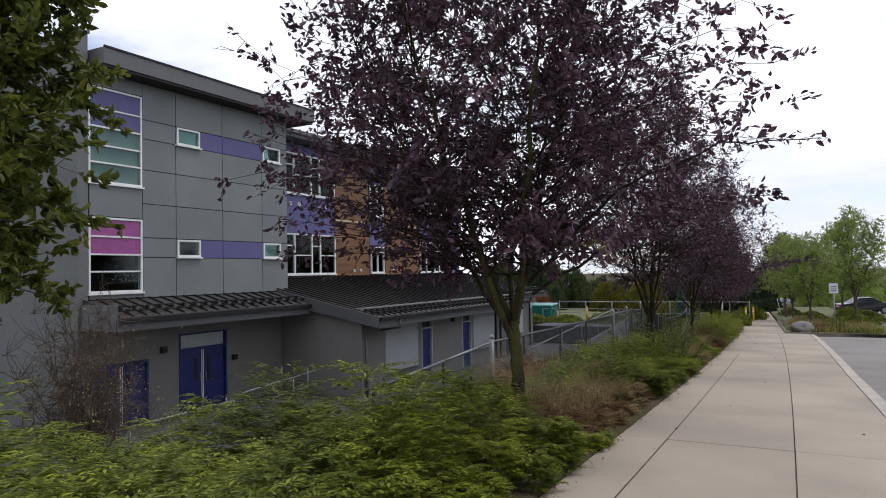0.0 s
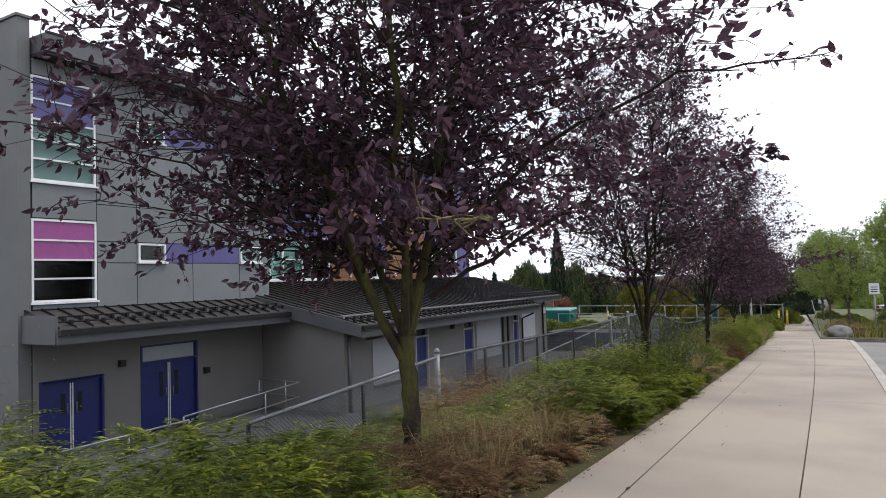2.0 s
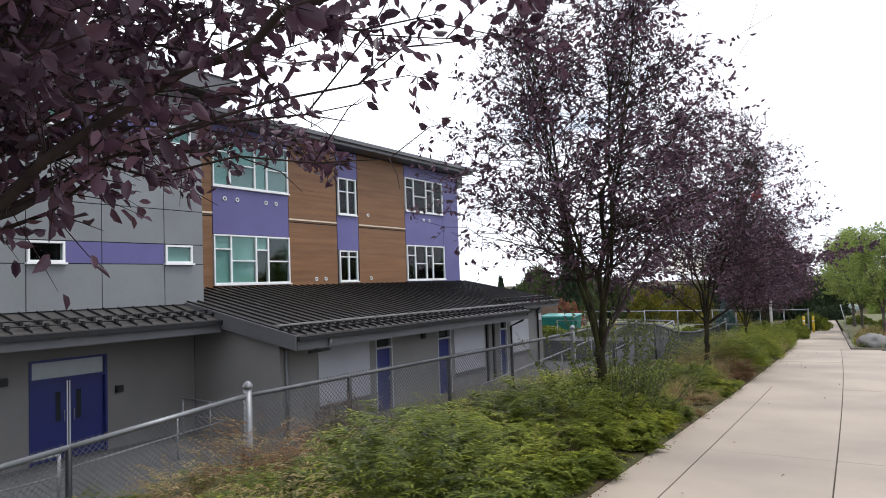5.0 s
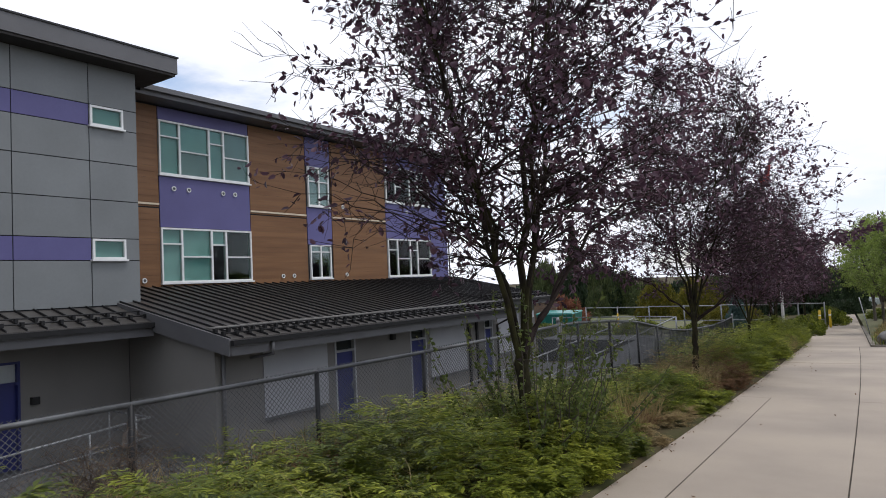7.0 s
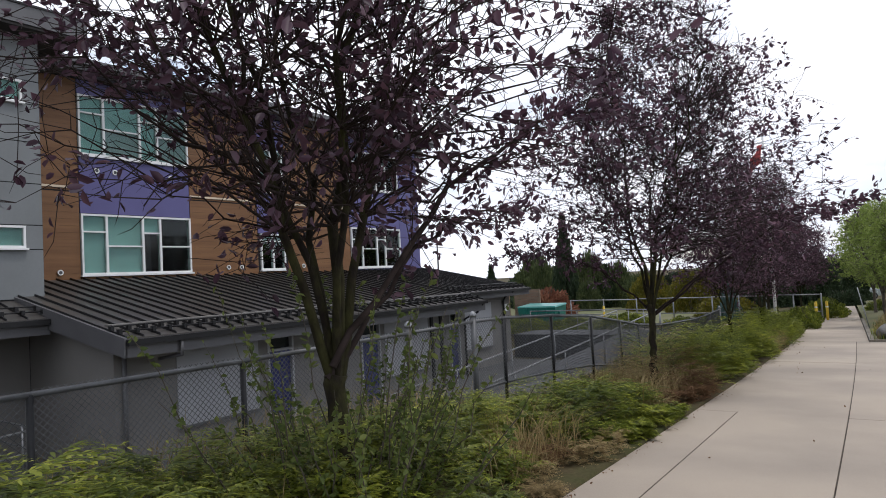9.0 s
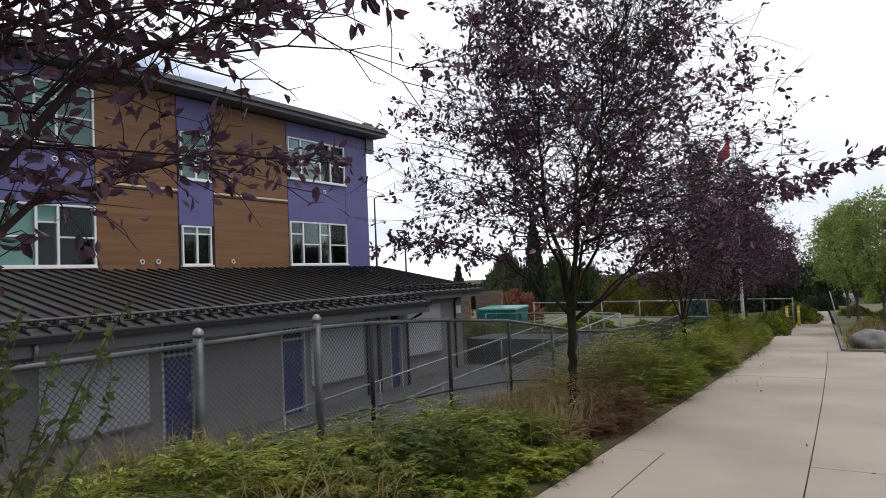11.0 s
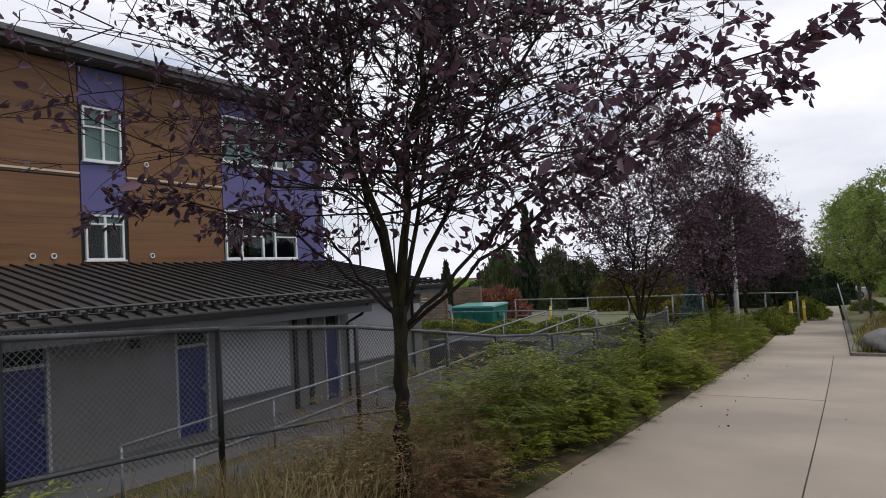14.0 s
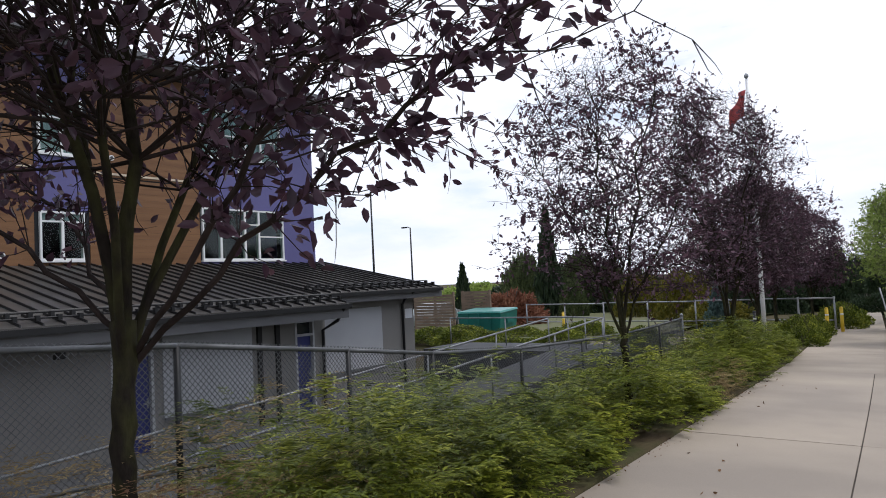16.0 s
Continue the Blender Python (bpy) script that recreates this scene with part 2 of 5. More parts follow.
YELLOW = material("yellow_paint", (0.62, 0.42, 0.02), 0.5, vary=0.1)
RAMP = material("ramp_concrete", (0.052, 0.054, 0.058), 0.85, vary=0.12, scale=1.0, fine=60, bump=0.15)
STONE = material("grey_boulder", (0.19, 0.185, 0.175), 0.9, vary=0.2, scale=4, fine=30, bump=0.7)
CEDAR = material("weathered_cedar_boards", (0.20, 0.145, 0.105), 0.85, vary=0.2, scale=1.5, fine=18, bump=0.2, wobble=0.12, stretch=(1, 0.4, 4))
WHITE_PAINT = material("white_pole_paint", (0.70, 0.71, 0.71), 0.4, vary=0.06)
FLAG_RED = material("red_flag_cloth", (0.36, 0.055, 0.055), 0.8, vary=0.08)
CAR_PAINT = material("silver_car_paint", (0.42, 0.47, 0.47), 0.25, metal=0.5, vary=0.03)
CAR_BLACK = material("black_car_paint", (0.012, 0.012, 0.014), 0.2, vary=0.03)
CAR_GLASS = material("tinted_car_glass", (0.02, 0.025, 0.03), 0.08, vary=0.03)
RUBBER = material("tyre_rubber", (0.02, 0.02, 0.02), 0.85)
SIGN_FACE = material("white_sign_face", (0.62, 0.64, 0.66), 0.4, vary=0.05)
LAMP_RED = material("red_lamp_lens", (0.35, 0.015, 0.012), 0.2, vary=0.05)


# ---- building blocks ----
class Geo:
    """Gathers vertices and faces of one mesh."""

    def __init__(self):
        self.v, self.f, self.smooth = [], [], False

    def box(self, x0, x1, y0, y1, z0, z1):
        k = len(self.v)
        self.v += [(x, y, z) for z in (z0, z1) for x, y in ((x0, y0), (x1, y0), (x1, y1), (x0, y1))]
        self.f += [tuple(k + i for i in q) for q in ((3, 2, 1, 0), (4, 5, 6, 7), (0, 1, 5, 4), (1, 2, 6, 5), (2, 3, 7, 6), (3, 0, 4, 7))]
        return self

    def hexa(self, low, high):
        """A solid between two quads of four corners each, counter-clockwise from above."""
        k = len(self.v)
        self.v += [tuple(p) for p in (*low, *high)]
        self.f += [tuple(k + i for i in q) for q in ((3, 2, 1, 0), (4, 5, 6, 7), (0, 1, 5, 4), (1, 2, 6, 5), (2, 3, 7, 6), (3, 0, 4, 7))]
        return self

    def tube(self, path, radii, sides=8, caps=True):
        """A tube along a path; radii: one for all or one a point."""
        path = [Vector(p) for p in path]
        radii = radii if isinstance(radii, (list, tuple)) else [radii] * len(path)
        k, n = len(self.v), len(path)
        side = None
        for i, p in enumerate(path):
            d = (path[min(i + 1, n - 1)] - path[max(i - 1, 0)]).normalized()
            if side is None:
                side = d.cross(Vector((0.31, 0.17, 0.93)) if abs(d.z) < 0.9 else Vector((1, 0.1, 0))).normalized()
            side = (side - d * side.dot(d)).normalized()
            up = d.cross(side)
            for j in range(sides):
                a = 2 * math.pi * j / sides
                self.v.append(tuple(p + radii[i] * (math.cos(a) * side + math.sin(a) * up)))
        for i in range(n - 1):
            for j in range(sides):
                a, b = k + i * sides + j, k + i * sides + (j + 1) % sides
                self.f.append((a, b, b + sides, a + sides))
        if caps:
            self.f.append(tuple(k + j for j in reversed(range(sides))))
            self.f.append(tuple(k + (n - 1) * sides + j for j in range(sides)))
        self.smooth = True
        return self

    def lathe(self, rings, cx, cy, sides=16):
        """A turned solid: rings of (radius, z)."""
        k = len(self.v)
        for r, z in rings:
            self.v += [(cx + r * math.cos(2 * math.pi * j / sides), cy + r * math.sin(2 * math.pi * j / sides), z) for j in range(sides)]
        for i in range(len(rings) - 1):
            for j in range(sides):
                a, b = k + i * sides + j, k + i * sides + (j + 1) % sides
                self.f.append((a, b, b + sides, a + sides))
        self.f += [tuple(k + j for j in reversed(range(sides))), tuple(k + (len(rings) - 1) * sides + j for j in range(sides))]
        self.smooth = True
        return self

    def mesh(self, name, mat, bevel=0.0):
        me = bpy.data.meshes.new(name)
        me.from_pydata(self.v, [], self.f)
        me.validate()
        if bevel:
            bm = bmesh.new()
            bm.from_mesh(me)
            bmesh.ops.bevel(bm, geom=bm.edges[:], offset=bevel, segments=2, affect="EDGES", profile=0.6)
            bm.to_mesh(me)
            bm.free()
        if self.smooth:
            me.polygons.foreach_set("use_smooth", [len(p.vertices) <= 4 for p in me.polygons])
        me.materials.append(mat)
        return me


def part(name, geo, mat, parent=None, label="", bevel=0.0):
    ob = new(name, geo if isinstance(geo, bpy.types.Mesh) else geo.mesh(name, mat, bevel))
    if parent:
        ob.parent = parent
    return tagged(ob, label)


def thing(name, label, category, group="", kind="", at=(0, 0, 0)):
    ob = new(name)
    ob.location = at
    return tagged(ob, label, category, group, kind)


def solid(name, geo, mat, label, category="", group="", kind="", bevel=0.0):
    return tagged(new(name, geo.mesh(name, mat, bevel)), label, category, group, kind)


def cards(name, V, F, mat):
    """A mesh out of numpy arrays: V of n x 3, F of m x k."""
    me = bpy.data.meshes.new(name)
    me.vertices.add(len(V))
    me.vertices.foreach_set("co", np.asarray(V, np.float32).ravel())
    m, k = F.shape
    me.loops.add(m * k)
    me.loops.foreach_set("vertex_index", F.astype(np.int32).ravel())
    me.polygons.add(m)
    me.polygons.foreach_set("loop_start", np.arange(0, m * k, k, dtype=np.int32))
    me.update(calc_edges=True)
    me.materials.append(mat)
    return me


rng = np.random.default_rng(7)


def unit(a):
    return a / np.maximum(np.linalg.norm(a, axis=-1, keepdims=True), 1e-9)


def leaves(name, base, way, size, mat, width=0.5, fold=0.18, droop=0.25, gen=rng):
    """Folded pointed leaves: base and way are n x 3, size n."""
    n = len(base)
    way = unit(way + gen.normal(0, 0.35, (n, 3)) - np.array([0, 0, droop]))
    side = unit(np.cross(way, unit(gen.normal(0, 1, (n, 3)))))
    up = np.cross(side, way)
    s = np.asarray(size)[:, None]
    a, d = base, base + way * s - up * s * 0.06
    b, c, e, f = (base + way * s * k + side * s * width * w + up * s * fold for k, w in ((0.28, 0.42), (0.66, 0.40), (0.66, -0.40), (0.28, -0.42)))
    V = np.stack([a, b, c, d, e, f], 1).reshape(-1, 3)
    k = np.arange(n)[:, None] * 6
    F = np.concatenate([k + np.array([0, 1, 2, 3]), k + np.array([0, 3, 4, 5])], 0)
    return cards(name, V, F, mat)


# ---- the lie of the land ----
def shift(y):
    """How far the pavement has drifted sideways at y."""
    if y < 0:
        return -0.02 * y
    if y > 40:
        return -1.76 - 0.068 * (y - 40)
    return -0.02 * y - 0.0006 * y * y


def walk_z(y):
    if y > 100:
        return -3.89
    return -0.0495 * y if y < 36 else -1.782 - 0.033 * (y - 36)


def ease(a, b, v):
    t = min(max((v - a) / (b - a), 0), 1)
    return t * t * (3 - 2 * t)


FENCE = [(-4.4, 6.4, -0.10), (-4.2, 9.75, 0.19), (-3.98, 14.2, 0.2), (-3.90, 16.6, 0.22), (-3.86, 17.85, 0.24), (-3.92, 18.7, 0.22), (-3.97, 20.3, 0.13), (-4.01, 21.9, 0.0), (-4.16, 23.7, -0.23), (-4.28, 25.1, -0.42),
         (-4.44, 27.0, -0.6), (-4.63, 29.3, -0.72), (-4.89, 32.4, -0.86), (-5.1, 35.0, -0.9), (-5.3, 37.3, -0.91)]


def fence_at(y):
    """The fence's x and the z of its top rail at y."""
    ys = [p[1] for p in FENCE]
    return float(np.interp(y, ys, [p[0] for p in FENCE])), float(np.interp(y, ys, [p[2] for p in FENCE]))


YARD_Z = -2.86


def ground_z(x, y):
    w, xl = walk_z(y), -1.05 + shift(y)
    if x > xl:
        return w - 0.16 if x < 1.56 + shift(y) else w - 0.3
    fx, ft = fence_at(y)
    bed = w + 0.02
    high = ease(9.0, 6.0, y)
    near_fence = min(ft - 0.85, bed + 0.05) if y < 37.5 else bed
    near_fence += (bed - 0.1 - near_fence) * high * 0.6
    near_fence -= 0.28 * ease(16.0, 19.0, y) * ease(37.0, 33.0, y)
    if x > fx:
        t = ease(xl, fx, x)
        return bed + (near_fence - bed) * t + 0.06 * math.sin(1.7 * y + 2 * x) * math.sin(math.pi * t)
    deep = YARD_Z + (w - 0.1 - YARD_Z) * ease(37.5, 42.0, y)
    if y < -4:
        deep = YARD_Z + (w - YARD_Z) * ease(-4, -12, y)
    t = ease(fx - 0.2 * high, fx - 2.6, x)
    return near_fence + (deep - near_fence) * t


def surface(xs_of, ys, z_of, name, mat):
    V, F = [], []
    for y in ys:
        for x in xs_of(y):
            V.append((x, y, z_of(x, y)))
    n = len(xs_of(ys[0]))
    for i in range(len(ys) - 1):
        for j in range(n - 1):
            a = i * n + j
            F.append((a, a + 1, a + n + 1, a + n))
    me = bpy.data.meshes.new(name)
    me.from_pydata(V, [], F)
    me.polygons.foreach_set("use_smooth", [True] * len(me.polygons))
    me.materials.append(mat)
    return me


YS = [-500, -200, -60, -25, -12, -8, -4] + [round(-3 + 0.6 * i, 2) for i in range(88)] + [52, 56, 62, 70, 80, 100, 140, 220, 400, 900]


def ground_xs(y):
    fx, xl = fence_at(y)[0], -1.05 + shift(y)
    return [-900, -400, -200, -100, -60, -40, -28, -22, -18, -14, -12, -11.2] + [fx - 6.4 * (1 - i / 16) for i in range(17)] + [fx + (xl - 0.02 - fx) * i / 8 for i in range(1, 9)] + \
        [xl + 0.001, 1.55 + shift(y), 12, 30, 60, 120, 300, 900]


tagged(new("ground", surface(ground_xs, YS, ground_z, "ground", SOIL)), "dark soil and litter sloping to the school yard", "ground", kind="structure")
tagged(new("yard", surface(lambda y: [-60, -30, -20, -12, -10.5], [-3 + 2 * i for i in range(20)] + [36.9], lambda x, y: YARD_Z + 0.012, "yard", YARD)), "dark asphalt school yard below the street", "yard", kind="structure")
tagged(new("lawn", surface(lambda y: [-40, -30, -22, -16, -12, -9, -6.6 + shift(y)], [42.5 + 1.5 * i for i in range(7)] + [60, 75, 95], lambda x, y: walk_z(y) + 0.015, "lawn", LAWN)), "patchy green lawn beyond the ramp", "lawn", kind="structure")


# ---- pavement, kerb and road ----
def extra(y):
    """How much wider the pavement has grown towards the road at y."""
    return 0.24 * min(max((y - 14.0) / 17.0, 0.0), 1.0)


def strip(x0, x1, y0, y1, top, depth, step=0.8, grow0=0.0, grow1=0.0):
    """A solid that follows the pavement between y0 and y1; x0 and x1 are measured from the line of the pavement;
    grow0 and grow1 say how far its sides follow the widening."""
    g = Geo()
    n = max(2, int(math.ceil((y1 - y0) / step)) + 1)
    for i in range(n):
        y = y0 + (y1 - y0) * i / (n - 1)
        s, z = shift(y), walk_z(y) + top
        a, b = x0 + s + grow0 * extra(y), x1 + s + grow1 * extra(y)
        g.v += [(a, y, z - depth), (b, y, z - depth), (b, y, z), (a, y, z)]
    for i in range(n - 1):
        a = 4 * i
        g.f += [(a + 3, a + 2, a + 6, a + 7), (a + 1, a, a + 4, a + 5), (a, a + 3, a + 7, a + 4), (a + 2, a + 1, a + 5, a + 6)]
    g.f += [(0, 1, 2, 3), (4 * n - 1, 4 * n - 2, 4 * n - 3, 4 * n - 4)]
    return g


pavement = tagged(thing("pavement", "broad concrete pavement of pale slabs with dark joints", "pavement"), kind="structure")
joints_y = [-13.65, -7.3, -0.55, 6.2, 12.8, 19.3, 26.3, 33.35]
for y0, y1 in zip(joints_y, joints_y[1:]):
    rows = ((-1.05, -0.597, 0, 0), (-0.583, 0.524, 0, 0), (0.536, 1.50, 0, 1)) if y0 < 18 else ((-1.05, 0.524, 0, 0), (0.536, 1.50, 0, 1))
    for x0, x1, g0, g1 in rows:
        part("slab", strip(x0, x1, y0 + 0.004, y1 - 0.004, random.uniform(-0.002, 0.002), 0.12, grow0=g0, grow1=g1), CONCRETE, pavement)
for x0, x1, y0, y1 in ((-0.596, -0.584, -13.6, 19.28), (0.525, 0.535, -13.6, 33.3)):
    part("joint_filler", strip(x0, x1, y0, y1, -0.004, 0.08), GROUT, pavement, "dark dirt-filled joint")
for y0, y1 in ((33.36, 38.0), (38.0, 43.0), (43.0, 48.0), (48.0, 54.0), (54.0, 62.0), (62.0, 72.0), (72.0, 90.0)):
    part("slab", strip(-1.05, 0.84, y0 + 0.004, y1 - 0.004, 0, 0.12), CONCRETE, pavement)
kerb = tagged(thing("kerb", "pale concrete kerb along the road", "kerb"), kind="structure")
for i in range(12):
    y0 = -13.65 + 3.85 * i
    part("kerb_stone", strip(1.505, 1.67, y0 + 0.004, y0 + 3.846, 0.012, 0.24, grow0=1, grow1=1), CURB, kerb, bevel=0.0)
tagged(new("road", surface(lambda y: [1.56 + shift(min(y, 33)), 2.2, 4, 7, 11, 16], [-60, -20, -14] + [-12 + 2 * i for i in range(25)] + [45, 60, 90, 140], lambda x, y: walk_z(y) - 0.11, "road", ASPHALT)),
       "light worn asphalt lay-by beside the pavement", "road", kind="structure")

# ---- the school ----
XG, XB, XL = -16.63, -18.61, -13.05
school = thing("school_building", "three-storey school in grey, purple and brown cladding with charcoal metal roofs", "building", at=(0, 0, 0))


def window(parent, x, y0, y1, z0, z1, mullions, transoms, fills, name="window", label=""):
    """A window on a wall that faces +x. mullions: shares of the width; transoms: per bay, shares of the height from below; fills: per bay and light."""
    w = new(name)
    w.parent = parent
    tagged(w, label)
    t, d = 0.055, 0.05
    part("window_frame", Geo().box(x - 0.09, x + d, y0, y1, z0, z0 + t).box(x - 0.09, x + d, y0, y1, z1 - t, z1)
         .box(x - 0.09, x + d, y0, y0 + t, z0 + t, z1 - t).box(x - 0.09, x + d, y1 - t, y1, z0 + t, z1 - t), FRAME, w)
    part("window_sill", Geo().box(x - 0.02, x + 0.10, y0 - 0.04, y1 + 0.04, z0 - 0.05, z0 - 0.003), FRAME, w)
    edges = [0, *mullions, 1]
    inner_y0, inner_y1, inner_z0, inner_z1 = y0 + t, y1 - t, z0 + t, z1 - t
    for b in range(len(edges) - 1):
        a0 = inner_y0 + (inner_y1 - inner_y0) * edges[b]
        a1 = inner_y0 + (inner_y1 - inner_y0) * edges[b + 1]
        if b:
            part("mullion", Geo().box(x - 0.08, x + d - 0.004, a0 - 0.035, a0 + 0.035, inner_z0, inner_z1), FRAME, w)
        levels = [0, *transoms[b], 1]
        for k in range(len(levels) - 1):
            c0 = inner_z0 + (inner_z1 - inner_z0) * levels[k]
            c1 = inner_z0 + (inner_z1 - inner_z0) * levels[k + 1]
            lo = a0 + (0.035 if b else 0)
            hi = a1 - (0.035 if b < len(edges) - 2 else 0)
            if k:
                part("transom", Geo().box(x - 0.075, x + d - 0.008, lo, hi, c0 - 0.022, c0 + 0.022), FRAME, w)
            fill = fills[b][k]
            if fill in (PURPLE, MAGENTA, GREY):
                part("spandrel_panel", Geo().box(x - 0.03, x + 0.012, lo, hi, c0 + (0.022 if k else 0), c1 - (0.022 if k < len(levels) - 2 else 0)), fill, w)
                continue
            pane = part("pane", Geo().box(x - 0.012, x, lo, hi, c0, c1), GLASS, w)
            pane.visible_shadow = False
            if fill:
                part("blind", Geo().box(x - 0.085, x - 0.07, lo, hi, c0, c1), fill, w)
    return w


def wall_with_holes(x0, x1, y0, y1, z0, z1, holes):
    """A wall of thickness x0..x1 with rectangular holes (y0, y1, z0, z1), as one connected shell."""
    ys = sorted({y0, y1, *[v for h in holes for v in h[:2] if y0 < v < y1]})
    zs = sorted({z0, z1, *[v for h in holes for v in h[2:] if z0 < v < z1]})
    full = {(i, k) for i in range(len(ys) - 1) for k in range(len(zs) - 1)
            if not any(h[0] < (ys[i] + ys[i + 1]) / 2 < h[1] and h[2] < (zs[k] + zs[k + 1]) / 2 < h[3] for h in holes)}
    g, at = Geo(), {}

    def v(s, i, k):
        if (s, i, k) not in at:
            at[s, i, k] = len(g.v)
            g.v.append(((x0, x1)[s], ys[i], zs[k]))
        return at[s, i, k]

    for i, k in sorted(full):
        g.f.append((v(1, i, k), v(1, i + 1, k), v(1, i + 1, k + 1), v(1, i, k + 1)))
        g.f.append((v(0, i + 1, k), v(0, i, k), v(0, i, k + 1), v(0, i + 1, k + 1)))
        if (i - 1, k) not in full:
            g.f.append((v(0, i, k), v(1, i, k), v(1, i, k + 1), v(0, i, k + 1)))
        if (i + 1, k) not in full:
            g.f.append((v(1, i + 1, k), v(0, i + 1, k), v(0, i + 1, k + 1), v(1, i + 1, k + 1)))
        if (i, k - 1) not in full:
            g.f.append((v(0, i, k), v(0, i + 1, k), v(1, i + 1, k), v(1, i, k)))
        if (i, k + 1) not in full:
            g.f.append((v(1, i, k + 1), v(1, i + 1, k + 1), v(0, i + 1, k + 1), v(0, i, k + 1)))
    return g


# grey tower
GY0, GY1, GZ0, GZ1 = 10.92, 18.95, 0.82, 7.15
grey_holes = [(10.935, 12.64, 1.0, 3.1), (10.935, 12.64, 4.05, 6.72)] + [(a, a + 0.9, z, z + 0.53) for a in (13.88, 17.64) for z in (2.03, 5.52)]
tower = part("tower_wall", wall_with_holes(XG - 0.35, XG - 0.02, GY0, GY1, GZ0 - 4, GZ1, grey_holes + [(13.9, 15.85, YARD_Z, -0.35), (11.1, 12.8, YARD_Z + 0.05, -0.97)]), JOINT, school)
# side wall and fin: darker grey stands in for shade on this face
part("tower_side_wall", Geo().box(XG - 9, XG - 0.36, GY0, GY0 + 0.3, YARD_Z, 7.62), SHADED_GREY, school)
part("tower_fin", Geo().box(XG - 9, XG + 0.03, GY0 - 0.31, GY0 - 0.005, YARD_Z, 8.1), SHADED_GREY, school, "thin grey side wall rising past the roof")
part("fin_cap", Geo().box(XG - 9, XG + 0.07, GY0 - 0.35, GY0 + 0.035, 8.103, 8.17), FASCIA, school)
part("tower_back", Geo().box(XG - 9, XG - 0.36, GY1 - 0.3, GY1, YARD_Z, GZ1).box(XG - 9.3, XG - 9.0, GY0, GY1, YARD_Z, GZ1), GREY, school)
cols = [GY0 + 0.045, 12.66, 13.86, 15.76, 17.62, GY1]
rows = [GZ0, 2.0, 2.58, 3.58, 4.58, 5.5, 6.07, GZ1]
for ci, (a, b) in enumerate(zip(cols, cols[1:])):
    for ri, (c, d) in enumerate(zip(rows, rows[1:])):
        band = ri in (1, 5)
        if ci == 0:
            if ri not in (0, 3, 6):
                continue
            c, d = {0: (GZ0, 0.985), 3: (3.12, 4.03), 6: (6.74, GZ1)}[ri]
        g = None
        if band and ci in (2, 4):
            h0 = 13.88 if ci == 2 else 17.64
            g = Geo().box(XG - 0.018, XG, h0 + 0.93, b - 0.012, c + 0.012, d - 0.012)
            part("panel", g, PURPLE if ci == 2 else GREY, tower)
            continue
        g = Geo().box(XG - 0.018, XG, a + 0.012, b - 0.012, c + 0.012, d - 0.012)
        part("panel", g, PURPLE if band and ci == 3 else GREY, tower)
window(school, XG - 0.03, 10.94, 12.64, 1.0, 3.1, [], [(0.27, 0.51, 0.76)], [[None, None, MAGENTA, MAGENTA]], label="tall window with two magenta panels above dark glass")
window(school, XG - 0.03, 10.94, 12.64, 4.05, 6.72, [], [(0.2, 0.39, 0.59, 0.79)], [[PALE_BLIND, PALE_BLIND, PALE_BLIND, PURPLE, PURPLE]], label="tall window with two purple panels at the top")
for a in (13.88, 17.64):
    for z in (2.03, 5.52):
        window(school, XG, a, a + 0.9, z, z + 0.53, [], [()], [[None if (a < 15 and z < 3) else BLIND]], label="small white-framed window")
# the tower's roof: a thin slab that overhangs to the street and to the far end
part("tower_roof", Geo().hexa([(XG - 9.5, GY0 - 0.02, 7.3), (XG + 0.62, GY0 + 0.06, 7.22), (XG + 0.62, 19.85, 7.22), (XG - 9.5, 19.85, 7.3)],
                              [(XG - 9.5, GY0 - 0.02, 7.72), (XG + 0.62, GY0 + 0.06, 7.66), (XG + 0.62, 19.85, 7.66), (XG - 9.5, 19.85, 7.72)]), FASCIA, school, "deep grey roof edge")
part("roof_flashing", Geo().box(XG + 0.60, XG + 0.65, GY0 + 0.06, 19.88, 7.663, 7.71), SEAM, school)
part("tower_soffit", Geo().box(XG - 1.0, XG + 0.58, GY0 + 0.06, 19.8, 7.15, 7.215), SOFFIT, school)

# brown wing
BY0, BY1, BZ0, BZ1 = GY1 + 0.005, 37.0, 1.28, 7.0
spots = {"w1": (20.9, 24.45, 1.42, 3.16, 4.85, 6.59), "w2": (27.34, 28.5, 1.43, 2.74, 4.28, 5.85), "w3": (32.19, 35.5, 1.42, 3.12, 4.78, 6.42)}
wing_holes = [(s[0], s[1], a, b) for s in spots.values() for a, b in ((s[2], s[3]), (s[4], s[5]))]
wing = part("wing_wall", wall_with_holes(XB - 0.35, XB - 0.03, BY0, BY1, YARD_Z, BZ1 + 0.05, wing_holes), JOINT, school)
part("wing_end_wall", Geo().box(XB - 9, XB - 0.36, BY1 - 0.3, BY1, YARD_Z, BZ1).box(XB - 9.3, XB - 9.0, BY0, BY1, YARD_Z, BZ1), PURPLE, school)
board = (BZ1 - BZ0) / 30
